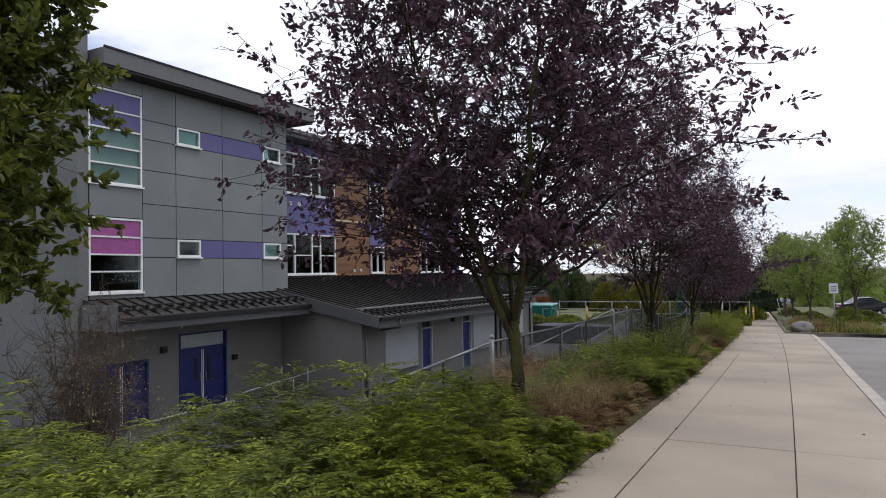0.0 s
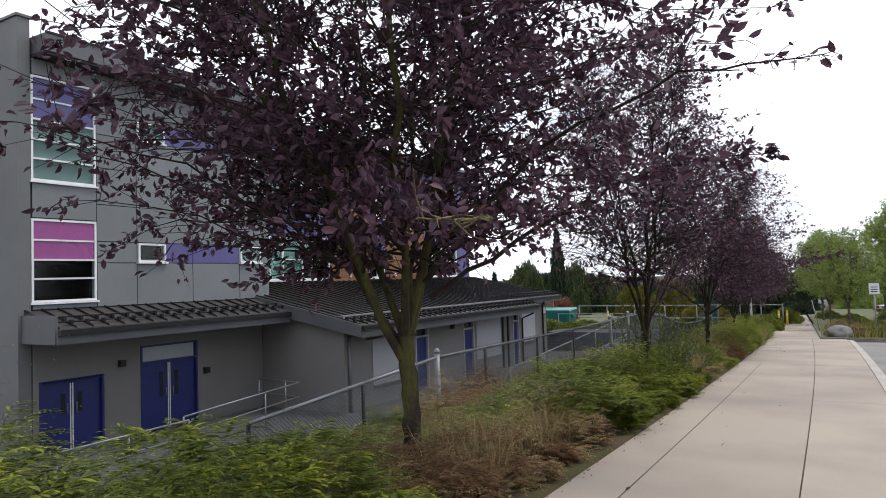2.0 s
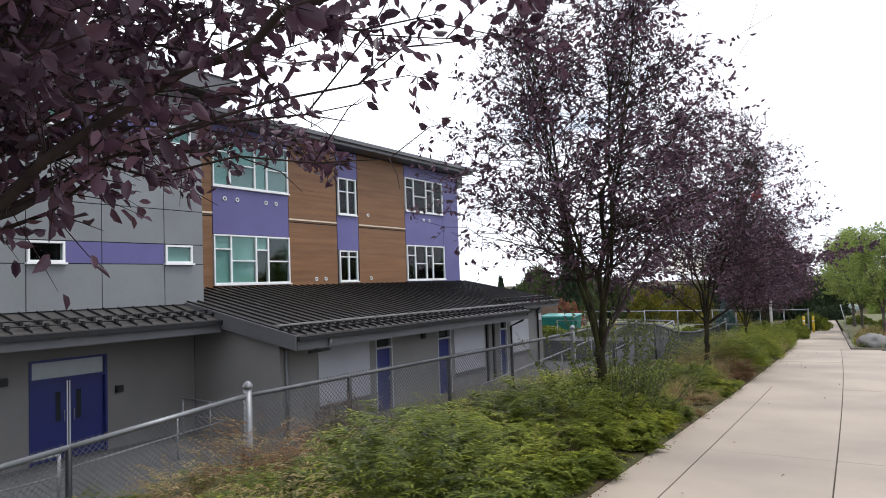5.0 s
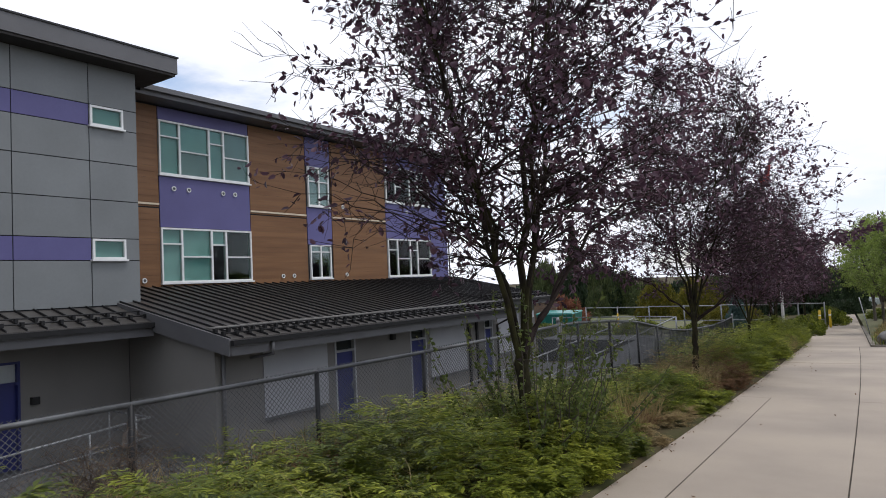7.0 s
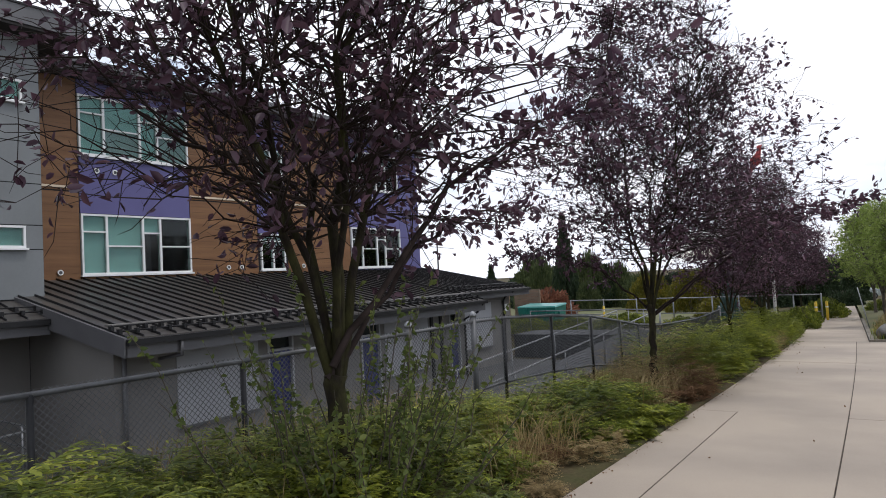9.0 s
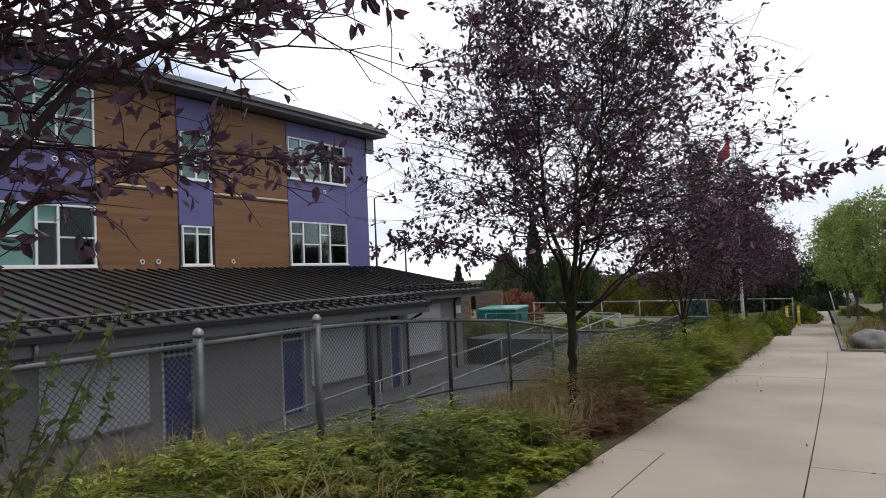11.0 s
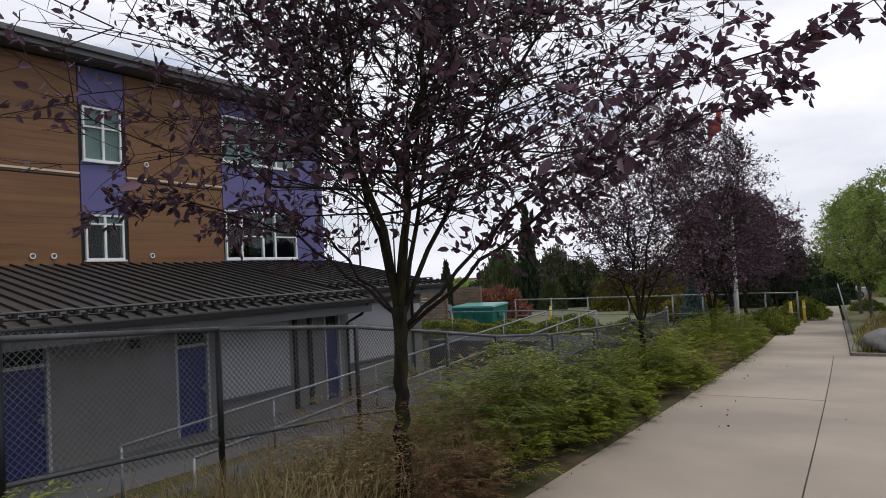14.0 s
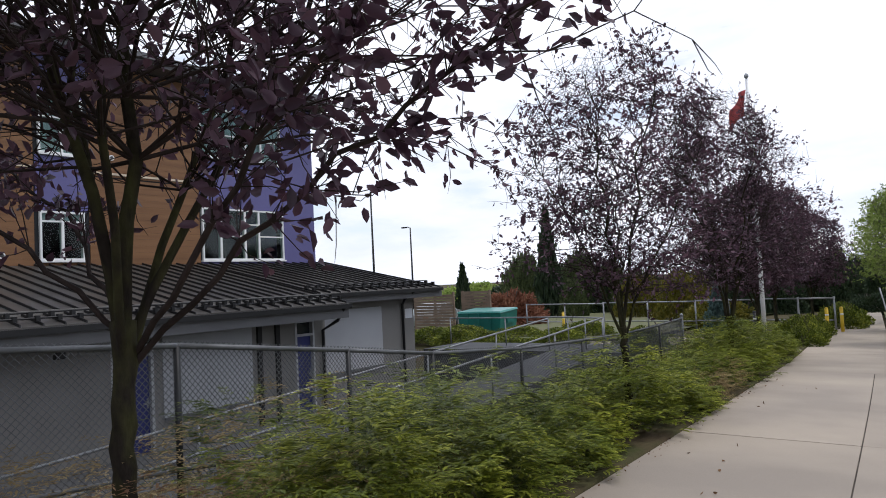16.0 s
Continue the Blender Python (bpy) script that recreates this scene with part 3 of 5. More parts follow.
for a, b in ((BY0 + 0.02, 20.87), (24.48, 27.22), (28.66, 32.12)):
    for i in range(30):
        z = BZ0 + i * board
        if 3.80 < z + board / 2 < 3.99:
            continue
        part("plank", Geo().box(XB - 0.028, XB + 0.002 * (i % 2), a, b, z + 0.0015, z + board - 0.0015), WOOD, wing)
    part("trim_strip", Geo().box(XB - 0.028, XB + 0.03, a, b, 3.86, 3.92), TRIM, wing, "pale horizontal trim")
    part("trim_backing", Geo().box(XB - 0.028, XB - 0.008, a, b, 3.80, 3.856).box(XB - 0.028, XB - 0.008, a, b, 3.924, 3.99), WOOD, wing)
for s, (a, b) in (("w1", (20.9, 24.45)), ("w2", (27.26, 28.62)), ("w3", (32.15, 37.0))):
    c = spots[s]
    part("purple_panel", Geo().box(XB - 0.028, XB + 0.006, a, b if s != "w3" else 35.5, c[3] + 0.02, c[4] - 0.06), PURPLE, wing)
    part("purple_panel", Geo().box(XB - 0.028, XB + 0.006, a, b if s != "w3" else 35.5, c[5] + 0.02, BZ1), PURPLE, wing)
    part("base_panel", Geo().box(XB - 0.028, XB + 0.004, a, b if s != "w3" else 35.5, BZ0, c[2] - 0.06), WOOD if s != "w3" else PURPLE, wing)
part("purple_panel", Geo().box(XB - 0.028, XB + 0.005, 35.53, 37.02, BZ0, BZ1), PURPLE, wing)
part("corner_post", Geo().box(XB - 0.1, XB + 0.08, BY1 - 0.02, BY1 + 0.5, 6.4, 7.75), FASCIA, school)
four = [0.2, 0.53, 0.7]
lights = [(0.72,), (0.47,), (0.72,), (0.47,)]
window(school, XB, *spots["w1"][:2], *spots["w1"][2:4], four, lights, [[BLIND, BLIND], [BLIND, BLIND], [None, BLIND], [None, None]], label="wide window with teal blinds partly drawn")
window(school, XB, *spots["w1"][:2], *spots["w1"][4:6], four, lights, [[BLIND, BLIND], [PALE_BLIND, BLIND], [BLIND, BLIND], [PALE_BLIND, PALE_BLIND]], label="wide window with teal and grey blinds drawn")
window(school, XB, *spots["w2"][:2], *spots["w2"][2:4], [0.5], [(0.82,), (0.82,)], [[None, PALE_BLIND], [None, PALE_BLIND]], label="narrow two-light window")
window(school, XB, *spots["w2"][:2], *spots["w2"][4:6], [0.52], [(0.64,), (0.64,)], [[PALE_BLIND, PALE_BLIND], [PALE_BLIND, PALE_BLIND]], label="narrow two-light window")
window(school, XB, *spots["w3"][:2], *spots["w3"][2:4], [0.2, 0.5, 0.68], lights, [[None, None], [None, None], [None, None], [None, None]], label="wide window with clear glass")
window(school, XB, *spots["w3"][:2], *spots["w3"][4:6], [0.2, 0.54, 0.74], lights, [[PALE_BLIND, PALE_BLIND], [PALE_BLIND, PALE_BLIND], [PALE_BLIND, PALE_BLIND], [PALE_BLIND, PALE_BLIND]], label="wide window with grey blinds drawn")
# shells added behind the panes; their black colour supplies the rooms' darkness
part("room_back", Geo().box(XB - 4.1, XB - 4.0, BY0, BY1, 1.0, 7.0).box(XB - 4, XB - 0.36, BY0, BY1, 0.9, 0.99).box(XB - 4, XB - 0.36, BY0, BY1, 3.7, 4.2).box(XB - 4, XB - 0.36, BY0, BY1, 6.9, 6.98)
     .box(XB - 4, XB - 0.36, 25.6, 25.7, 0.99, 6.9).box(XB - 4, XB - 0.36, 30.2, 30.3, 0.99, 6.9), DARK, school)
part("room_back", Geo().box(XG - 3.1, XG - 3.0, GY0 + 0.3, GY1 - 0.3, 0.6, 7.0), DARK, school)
part("wing_roof", Geo().hexa([(XB - 9.5, BY0 + 0.9, 7.06), (XB + 0.75, BY0 + 0.9, 7.06), (XB + 0.75, 37.6, 7.06), (XB - 9.5, 37.6, 7.06)],
                             [(XB - 9.5, BY0 + 0.9, 7.42), (XB + 0.75, BY0 + 0.9, 7.34), (XB + 0.75, 37.6, 7.34), (XB - 9.5, 37.6, 7.42)]), FASCIA, school, "grey roof edge of the brown wing")
part("wing_gutter", Geo().box(XB + 0.755, XB + 0.88, BY0 + 0.9, 37.6, 7.2, 7.35), FASCIA, school)
part("wing_roof_near", Geo().box(XB - 9.5, XB + 0.75, BY0, BY0 + 0.895, 7.06, 7.14), FASCIA, school)
for a, z in ((21.4, 4.42), (21.95, 4.42), (23.3, 4.42), (23.8, 4.42), (20.3, 1.5), (25.9, 1.55), (26.45, 1.55), (29.4, 1.55), (29.3, 4.35), (33.7, 4.4), (34.2, 4.4)):
    v = new("round_vent")
    v.parent = school
    ring = Geo()
    for i in range(16):
        p, q = 2 * math.pi * i / 16, 2 * math.pi * (i + 1) / 16
        ring.hexa([(XB + 0.008, a + r * math.cos(u), z + r * math.sin(u)) for r, u in ((0.052, p), (0.078, p), (0.078, q), (0.052, q))], [(XB + 0.05, a + r * math.cos(u), z + r * math.sin(u)) for r, u in ((0.052, p), (0.078, p), (0.078, q), (0.052, q))])
    part("vent_ring", ring, FRAME, v)
    part("vent_core", Geo().tube([(XB + 0.009, a, z), (XB + 0.02, a, z)], 0.052, 12), FASCIA, v)


def metal_roof(name, x_top, z_top, x_eave, z_eave, y0, y1, pitch, label):
    """A lean-to roof of standing seams that falls towards the street."""
    r = part(name, Geo().hexa([(x_top, y0, z_top - 0.1), (x_eave, y0, z_eave - 0.1), (x_eave, y1, z_eave - 0.1), (x_top, y1, z_top - 0.1)],
                              [(x_top, y0, z_top), (x_eave, y0, z_eave), (x_eave, y1, z_eave), (x_top, y1, z_top)]), ROOF, school, label)
    seam = Geo().hexa([(x_top, -0.014, z_top + 0.001), (x_eave, -0.014, z_eave + 0.001), (x_eave, 0.014, z_eave + 0.001), (x_top, 0.014, z_top + 0.001)],
                      [(x_top, -0.009, z_top + 0.055), (x_eave - 0.01, -0.009, z_eave + 0.05), (x_eave - 0.01, 0.009, z_eave + 0.05), (x_top, 0.009, z_top + 0.055)]).mesh("seam", SEAM)
    fx = lambda d: x_eave - d * (x_eave - x_top) / math.hypot(x_eave - x_top, z_eave - z_top)
    fz = lambda d: z_eave + d * (z_top - z_eave) / math.hypot(x_eave - x_top, z_eave - z_top)
    clamps = [Geo().box(fx(d) - 0.05, fx(d) + 0.05, -0.035, 0.035, fz(d) + 0.03, fz(d) + 0.13).mesh("snow_clamp", SEAM) for d in (0.55, 0.25)]
    n = int((y1 - y0) / pitch)
    for i in range(n + 1):
        y = y0 + 0.02 + i * (y1 - y0 - 0.04) / n
        for nm, me in (("seam", seam), ("snow_clamp", clamps[0]), ("snow_clamp", clamps[1])):
            o = part(nm, me, None, r)
            o.location = (0, y, 0)
    for d, h in ((0.55, 0.12), (0.25, 0.085)):
        part("snow_rail", Geo().tube([(fx(d), y0 + 0.02, fz(d) + h), (fx(d), y1 - 0.02, fz(d) + h)], 0.018, 6), SEAM, r)
    return r


# canopy in front of the tower, the large low roof and its far step
metal_roof("canopy_roof", XG + 0.0, 0.80, -15.12, 0.38, 10.75, 18.3, 0.41, "charcoal seamed canopy roof with snow guards")
part("canopy_fascia", Geo().box(-15.13, -15.07, 10.7, 18.3, 0.02, 0.34).box(XG, -15.14, 10.68, 10.74, 0.02, 0.70), FASCIA, school, "grey canopy edge")
part("canopy_gutter", Geo().box(-15.065, -14.95, 10.7, 18.3, 0.24, 0.36), SEAM, school)
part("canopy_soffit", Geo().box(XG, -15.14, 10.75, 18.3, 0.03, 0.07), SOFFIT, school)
metal_roof("low_roof", XB + 0.02, 1.30, -12.2, -0.06, 18.33, 32.0, 0.36, "large charcoal standing-seam roof with snow guards")
metal_roof("far_roof", XB + 0.02, 1.30, -13.2, 0.20, 32.02, 37.4, 0.36, "charcoal standing-seam roof end")
part("far_roof_hip", Geo().hexa([(XB - 6, 37.05, 1.0), (XB + 0.0, 37.05, 1.18), (XB + 0.0, 37.38, 1.18), (XB - 6, 37.38, 1.0)], [(XB - 6, 37.05, 1.1), (XB + 0.0, 37.05, 1.28), (XB + 0.0, 37.38, 1.28), (XB - 6, 37.38, 1.1)]), ROOF, school)
part("low_fascia", Geo().box(-12.21, -12.15, 18.3, 32.0, -0.44, -0.10)
     .hexa([(XB + 2, 18.26, 0.42), (-12.15, 18.26, -0.44), (-12.15, 18.325, -0.44), (XB + 2, 18.325, 0.42)], [(XB + 2, 18.26, 0.885), (-12.15, 18.26, -0.05), (-12.15, 18.325, -0.05), (XB + 2, 18.325, 0.885)]), FASCIA, school, "deep grey roof edge")
part("low_gutter", Geo().box(-12.145, -12.03, 18.3, 32.0, -0.20, -0.085), SEAM, school)
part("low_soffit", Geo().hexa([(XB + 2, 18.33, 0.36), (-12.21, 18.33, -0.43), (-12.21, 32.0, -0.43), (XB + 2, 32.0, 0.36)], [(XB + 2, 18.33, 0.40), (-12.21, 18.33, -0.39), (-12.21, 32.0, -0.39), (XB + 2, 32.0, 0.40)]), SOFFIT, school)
part("far_fascia", Geo().box(-13.21, -13.15, 32.02, 37.4, -0.1, 0.16).box(XB - 6, -13.15, 37.405, 37.46, -0.1, 0.22), FASCIA, school)
part("far_gutter", Geo().box(-13.145, -13.03, 32.02, 37.4, 0.08, 0.18), SEAM, school)
part("far_soffit", Geo().box(XB - 6, -13.22, 32.02, 37.4, -0.1, -0.06), SOFFIT, school)

low_doors = [(22.62, 23.5), (26.2, 27.1), (30.95, 31.6)]
low_wall = part("low_wall", wall_with_holes(XL - 0.3, XL, 18.55, 32.0, YARD_Z, 0.2, [(a, b, YARD_Z, -0.45) for a, b in low_doors]), RENDER_WALL, school, "beige rendered lower wall")
part("low_side_wall", Geo().hexa([(XG + 0.035, 18.56, YARD_Z), (XL - 0.31, 18.56, YARD_Z), (XL - 0.31, 18.86, YARD_Z), (XG + 0.035, 18.86, YARD_Z)], [(XG + 0.035, 18.56, 0.70), (XL - 0.31, 18.56, -0.05), (XL - 0.31, 18.86, -0.05), (XG + 0.035, 18.86, 0.70)]), RENDER_WALL, school)
part("far_low_wall", Geo().box(-14.0, -13.7, 32.0, 36.6, YARD_Z, 0.0).box(XB - 6, -13.71, 36.3, 36.6, YARD_Z, 0.0), RENDER_WALL, school)
part("step_wall", Geo().box(-13.69, XL - 0.31, 31.7, 32.0, YARD_Z, 0.0), RENDER_WALL, school)
for a, b, z0, z1, x in ((20.0, 22.3, -2.25, -0.5, XL), (27.3, 29.6, -2.25, -0.5, XL), (32.6, 35.0, -2.1, -0.3, -13.7)):
    part("pale_panel", Geo().box(x + 0.002, x + 0.03, a, b, z0, z1), WHITE_WALL, school, "pale flush wall panel")
    part("panel_ledge", Geo().box(x + 0.031, x + 0.09, a, b, z0, z0 + 0.06), FASCIA, school)
part("tower_low_wall", wall_with_holes(XG - 0.018, XG + 0.03, 10.95, 18.55, YARD_Z, 0.45, [(13.9, 15.85, YARD_Z, -0.35), (11.1, 12.8, YARD_Z + 0.05, -0.97)]), RENDER_WALL, school, "beige rendered wall under the canopy")
for a, b in ((29.75, 29.87), (30.3, 30.42)):
    part("wall_pier", Geo().box(XL + 0.002, XL + 0.07, a, b, YARD_Z, -0.42), SEAM, school, "dark metal wall trim")
part("corner_pipe", Geo().tube([(XL + 0.06, 18.75, YARD_Z), (XL + 0.06, 18.75, -0.42)], 0.05, 8), FASCIA, school)
part("downpipe", Geo().tube([(-13.09, 35.9, 0.1), (-13.5, 35.95, -0.12), (-13.62, 35.95, -0.3), (-13.62, 35.95, YARD_Z)], 0.045, 8), SEAM, school)
part("downpipe", Geo().tube([(-12.09, 31.8, -0.15), (-12.4, 31.85, -0.5), (-12.97, 31.85, -0.75), (-12.97, 31.85, YARD_Z)], 0.045, 8), SEAM, school)
part("downpipe", Geo().tube([(-12.09, 19.5, -0.2), (-12.09, 19.5, -0.5), (-12.9, 19.5, -0.62)], 0.04, 8), FASCIA, school)


def door(x, y0, y1, z0, z1, leaves_n, fanlight, label):
    d = new("door")
    d.parent = school
    tagged(d, label)
    t = 0.06
    part("door_frame", Geo().box(x - 0.2, x + 0.02, y0, y0 + t, z0, z1).box(x - 0.2, x + 0.02, y1 - t, y1, z0, z1).box(x - 0.2, x + 0.02, y0 + t, y1 - t, z1 - t, z1)
         .box(x - 0.2, x + 0.02, y0 + t, y1 - t, fanlight - t, fanlight), BLUE if leaves_n > 1 else DOOR_FRAME, d)
    if z1 - fanlight > 0.2:
        part("fanlight", Geo().box(x - 0.12, x - 0.1, y0 + t, y1 - t, fanlight, z1 - t), CAR_GLASS if leaves_n == 1 else PALE_BLIND, d)
    w = (y1 - y0 - 2 * t) / leaves_n
    for i in range(leaves_n):
        a = y0 + t + i * w
        leaf = part("leaf", Geo().box(x - 0.12, x - 0.07, a + 0.004, a + w - 0.004, z0 + 0.01, fanlight - t - 0.004), BLUE, d, bevel=0.004)
        m = a + w * (0.72 if i == 0 else 0.28)
        if leaves_n > 1:
            part("glass_slot", Geo().box(x - 0.068, x - 0.06, m - 0.06, m + 0.06, z0 + 0.95, fanlight - 0.35), CAR_GLASS, d)
            e = a + w - 0.03 if i == 0 else a + 0.03
            part("astragal", Geo().box(x - 0.069, x - 0.05, e - 0.012, e + 0.012, z0 + 0.03, fanlight - 0.1), FRAME, d)
            part("handle", Geo().tube([(x - 0.03, e + (-0.09 if i == 0 else 0.09), z0 + 0.92), (x - 0.03, e + (-0.09 if i == 0 else 0.09), z0 + 1.2)], 0.014, 6), STEEL, d)
        else:
            part("handle", Geo().box(x - 0.068, x - 0.02, y1 - 0.2, y1 - 0.09, z0 + 0.98, z0 + 1.02).box(x - 0.068, x - 0.05, y1 - 0.13, y1 - 0.09, z0 + 0.9, z0 + 1.1), STEEL, d)
    return d


door(XG + 0.03, 13.9, 15.85, YARD_Z + 0.02, -0.35, 2, -0.82, "blue double door with narrow glass slots and pale fanlight")
door(XG + 0.03, 11.1, 12.8, YARD_Z + 0.06, -0.97, 2, -1.0, "blue double doors with white centre bars")
for a, b in low_doors:
    door(XL, a, b, YARD_Z + 0.02, -0.45, 1, -0.8, "single blue door with dark glass above")
for y, z, x in ((13.3, -0.75, XG + 0.03), (16.15, -1.3, XG + 0.03), (25.2, -0.62, XL + 0.03)):
    b = new("wall_lamp")
    b.parent = school
    part("lamp_box", Geo().box(x + 0.002, x + 0.12, y - 0.09, y + 0.09, z - 0.1, z + 0.08), SEAM, b, bevel=0.01)
part("wall_notice", Geo().box(-13.698, -13.68, 36.15, 36.5, -0.75, -0.45), SIGN_FACE, school)


# ---- trees ----
PROFILE = ((0.0, 0.22), (0.12, 0.62), (0.3, 0.92), (0.55, 1.0), (0.8, 0.8), (1.0, 0.34))


def grow(seed, height, spread, fork, n_leaves, leaf, trunk_r, lean=(0, 0), stems=5, skip=0.0, subs=6, mats=None, profile=PROFILE, wide=0.54, fine=2, off=(0.0, 0.0), rise=1.12, first=2, limit=2.2, leader=True):
    """The meshes of a many-stemmed tree with its foot at the origin: trunk with limbs, finer branches and leaves."""
    bark, thin, foliage = mats or (BARK, TWIG, PLUM_LEAF)
    r = np.random.default_rng(seed)
    wood, small = Geo(), Geo()
    tips = []
    base = [Vector((0, 0, -0.3))]
    for i in range(1, 15):
        base.append(Vector((lean[0] * i / 14 + r.normal(0, 0.009), lean[1] * i / 14 + r.normal(0, 0.009), fork * i / 14)))
    girth = np.interp(np.arange(15) / 14, (0, 0.15, 0.5, 0.85, 1), (1.45, 1.12, 1.0, 0.97, 1.12)) * r.uniform(0.92, 1.09, 15)
    wood.tube(base, [trunk_r * float(k) for k in girth], 11)

    def env(z):
        h = min(max((z - fork * 0.9) / (height - fork * 0.9), 0), 1)
        return spread * float(np.interp(h, [p[0] for p in profile], [p[1] for p in profile]))

    def curve(a, b, bow, shake, steps):
        a, b = Vector(a), Vector(b)
        pts = []
        for i in range(steps + 1):
            t = i / steps
            p = a.lerp(b, t) + Vector((0, 0, bow * math.sin(math.pi * t)))
            if 0 < i:
                p += Vector(r.normal(0, shake, 3))
            pts.append(p)
        return pts

    for s in range(stems):
        a = 2 * math.pi * (s + r.uniform(-0.3, 0.3)) / stems
        top = height * r.uniform(0.78, 0.99)
        out = env(top) * r.uniform(0.45, 0.95) + 0.16 * spread if s or not leader else 0.12 * spread
        goal = Vector((base[-1].x + off[0] * 0.8 + math.cos(a) * out, base[-1].y + off[1] * 0.8 + math.sin(a) * out, top))
        start = base[-1] - Vector((0, 0, 0.05 + 0.10 * (s % 3)))
        main = []
        for i in range(13):
            t = i / 12
            side = t ** rise
            p = Vector((start.x + (goal.x - start.x) * side, start.y + (goal.y - start.y) * side, start.z + (goal.z - start.z) * t))
            main.append(p + Vector(r.normal(0, 0.035 * min(1, 3 * t), 3)))
        mr = trunk_r * (0.72 if s == 0 and leader else r.uniform(0.42, 0.60))
        mrad = [mr * (1 - 0.85 * i / 12) for i in range(13)]
        wood.tube(main, mrad, 7, caps=False)
        for i in range(first, 13):
            for _ in range(subs):
                b = a + r.normal(0, 1.2)
                z = min(main[i].z + r.uniform(-0.15, 1.1), height)
                rad = env(z) * math.sqrt(r.uniform(0.12, 1.0))
                goal2 = Vector((off[0] * 0.8 + math.cos(b) * rad, off[1] * 0.8 + math.sin(b) * rad, z))
                if (goal2 - main[i]).length > limit:
                    goal2 = main[i] + (goal2 - main[i]).normalized() * limit * r.uniform(0.7, 1.0)
                sub = curve(main[i], goal2, r.uniform(0.02, 0.22), 0.05, 7)
                r0 = max(mrad[i] * 0.38, 0.0062)
                small.tube(sub, [r0 * (1 - 0.8 * k / 7) for k in range(8)], 5, caps=False)
                for j in range(1, 8):
                    for _ in range(fine):
                        w = (sub[j] - sub[j - 1]).normalized() + Vector(r.normal(0, 0.8, 3)) + Vector((0, 0, 0.1))
                        end = sub[j] + w.normalized() * r.uniform(0.12, 0.42)
                        tw = curve(sub[j], end, r.normal(0, 0.02), 0.012, 3)
                        small.tube([tw[0], tw[2], tw[3]], [0.0032, 0.0024, 0.0012], 3, caps=False)
                        tips += [(tw[k], tw[k + 1]) for k in range(3)]
    A = np.array([t[0] for t in tips])
    B = np.array([t[1] for t in tips])
    if skip:
        gaps = np.array([noise.noise(Vector(p) * 1.4 + Vector((seed, 0, 0))) for p in A])
        keep = gaps > np.quantile(gaps, skip)
        A, B = A[keep], B[keep]
    pick = r.integers(0, len(A), n_leaves)
    t = r.random((n_leaves, 1))
    pos = A[pick] * (1 - t) + B[pick] * t + r.normal(0, 0.02, (n_leaves, 3))
    way = unit(B[pick] - A[pick]) + r.normal(0, 0.7, (n_leaves, 3))
    crown = leaves("crown", pos, way, r.uniform(0.65, 1.3, n_leaves) * leaf, foliage, wide, 0.12, 0.3, r)
    return wood.mesh("trunk", bark), small.mesh("branchwork", thin), crown


def plant(name, meshes, x, y, z, turn, scale, label, category="tree", group=""):
    t = thing(name, label, category, group, at=(x, y, z))
    t.rotation_euler, t.scale = (0, 0, radians(turn)), (scale,) * 3
    for nm, me in zip(("trunk", "branchwork", "crown"), meshes):
        part(nm, me, None, t)
    return t


def plum(meshes, x, y, turn, scale, label):
    return plant("plum_tree", meshes, x, y, walk_z(y) + 0.02, turn, scale, label, "tree", "street trees in the bed")


BROAD = ((0.0, 0.22), (0.12, 0.62), (0.3, 0.95), (0.5, 1.0), (0.75, 0.74), (1.0, 0.3))
PLUM_A = grow(11, 6.4, 3.2, 1.12, 41000, 0.076, 0.070, (-0.04, 0.0), 7, 0.16, 6, mats=(MOSS_BARK, TWIG, PLUM_LEAF), profile=BROAD, off=(-0.25, 0.0), limit=2.7, rise=0.88, leader=False)
VASE = ((0.0, 0.15), (0.15, 0.52), (0.3, 0.9), (0.45, 1.0), (0.7, 0.78), (1.0, 0.3))
PLUM_B = grow(23, 6.0, 2.55, 0.9, 12500, 0.072, 0.062, (-0.05, 0.04), 6, 0.32, 7, profile=VASE, rise=1.15, first=3)
LOW_VASE = ((0.0, 0.2), (0.1, 0.6), (0.25, 1.0), (0.42, 1.0), (0.6, 0.78), (0.8, 0.58), (1.0, 0.25))
PLUM_C = grow(37, 5.4, 2.75, 1.25, 13500, 0.070, 0.050, (0.02, 0.03), 6, 0.26, 7, profile=LOW_VASE, off=(0.45, -0.1), rise=1.15, first=3, limit=2.5)
PLUM_E = grow(43, 4.6, 1.95, 1.15, 9000, 0.060, 0.045, (0.02, 0.0), 5, 0.2, 5, fine=1)
PLUM_D = grow(41, 4.9, 2.3, 1.2, 20000, 0.078, 0.06, (0.0, 0.0), 5, 0.0, 5, fine=1)
big_plum = plum(PLUM_A, -2.33, 6.32, 0, 1.0, "large dense purple-leaved plum tree with a mossy forked trunk")
oz = walk_z(6.15) + 0.02
rl, g = np.random.default_rng(77), Geo()
arm = [Vector((x + 2.5, y - 6.15, z - oz)) for x, y, z in ((-2.25, 6.1, 1.60), (-1.75, 5.68, 1.645), (-1.3, 5.25, 1.63), (-1.12, 4.9, 1.60), (-1.05, 4.4, 1.555), (-0.98, 3.95, 1.53))]
bent = [arm[i].lerp(arm[i + 1], k / 5) + Vector(rl.normal(0, 0.011, 3)) for i in range(5) for k in range(5)] + [arm[-1]]
g.tube(bent, [(0.014 - 0.010 * i / 25) * rl.uniform(0.75, 1.3) for i in range(26)], 7)
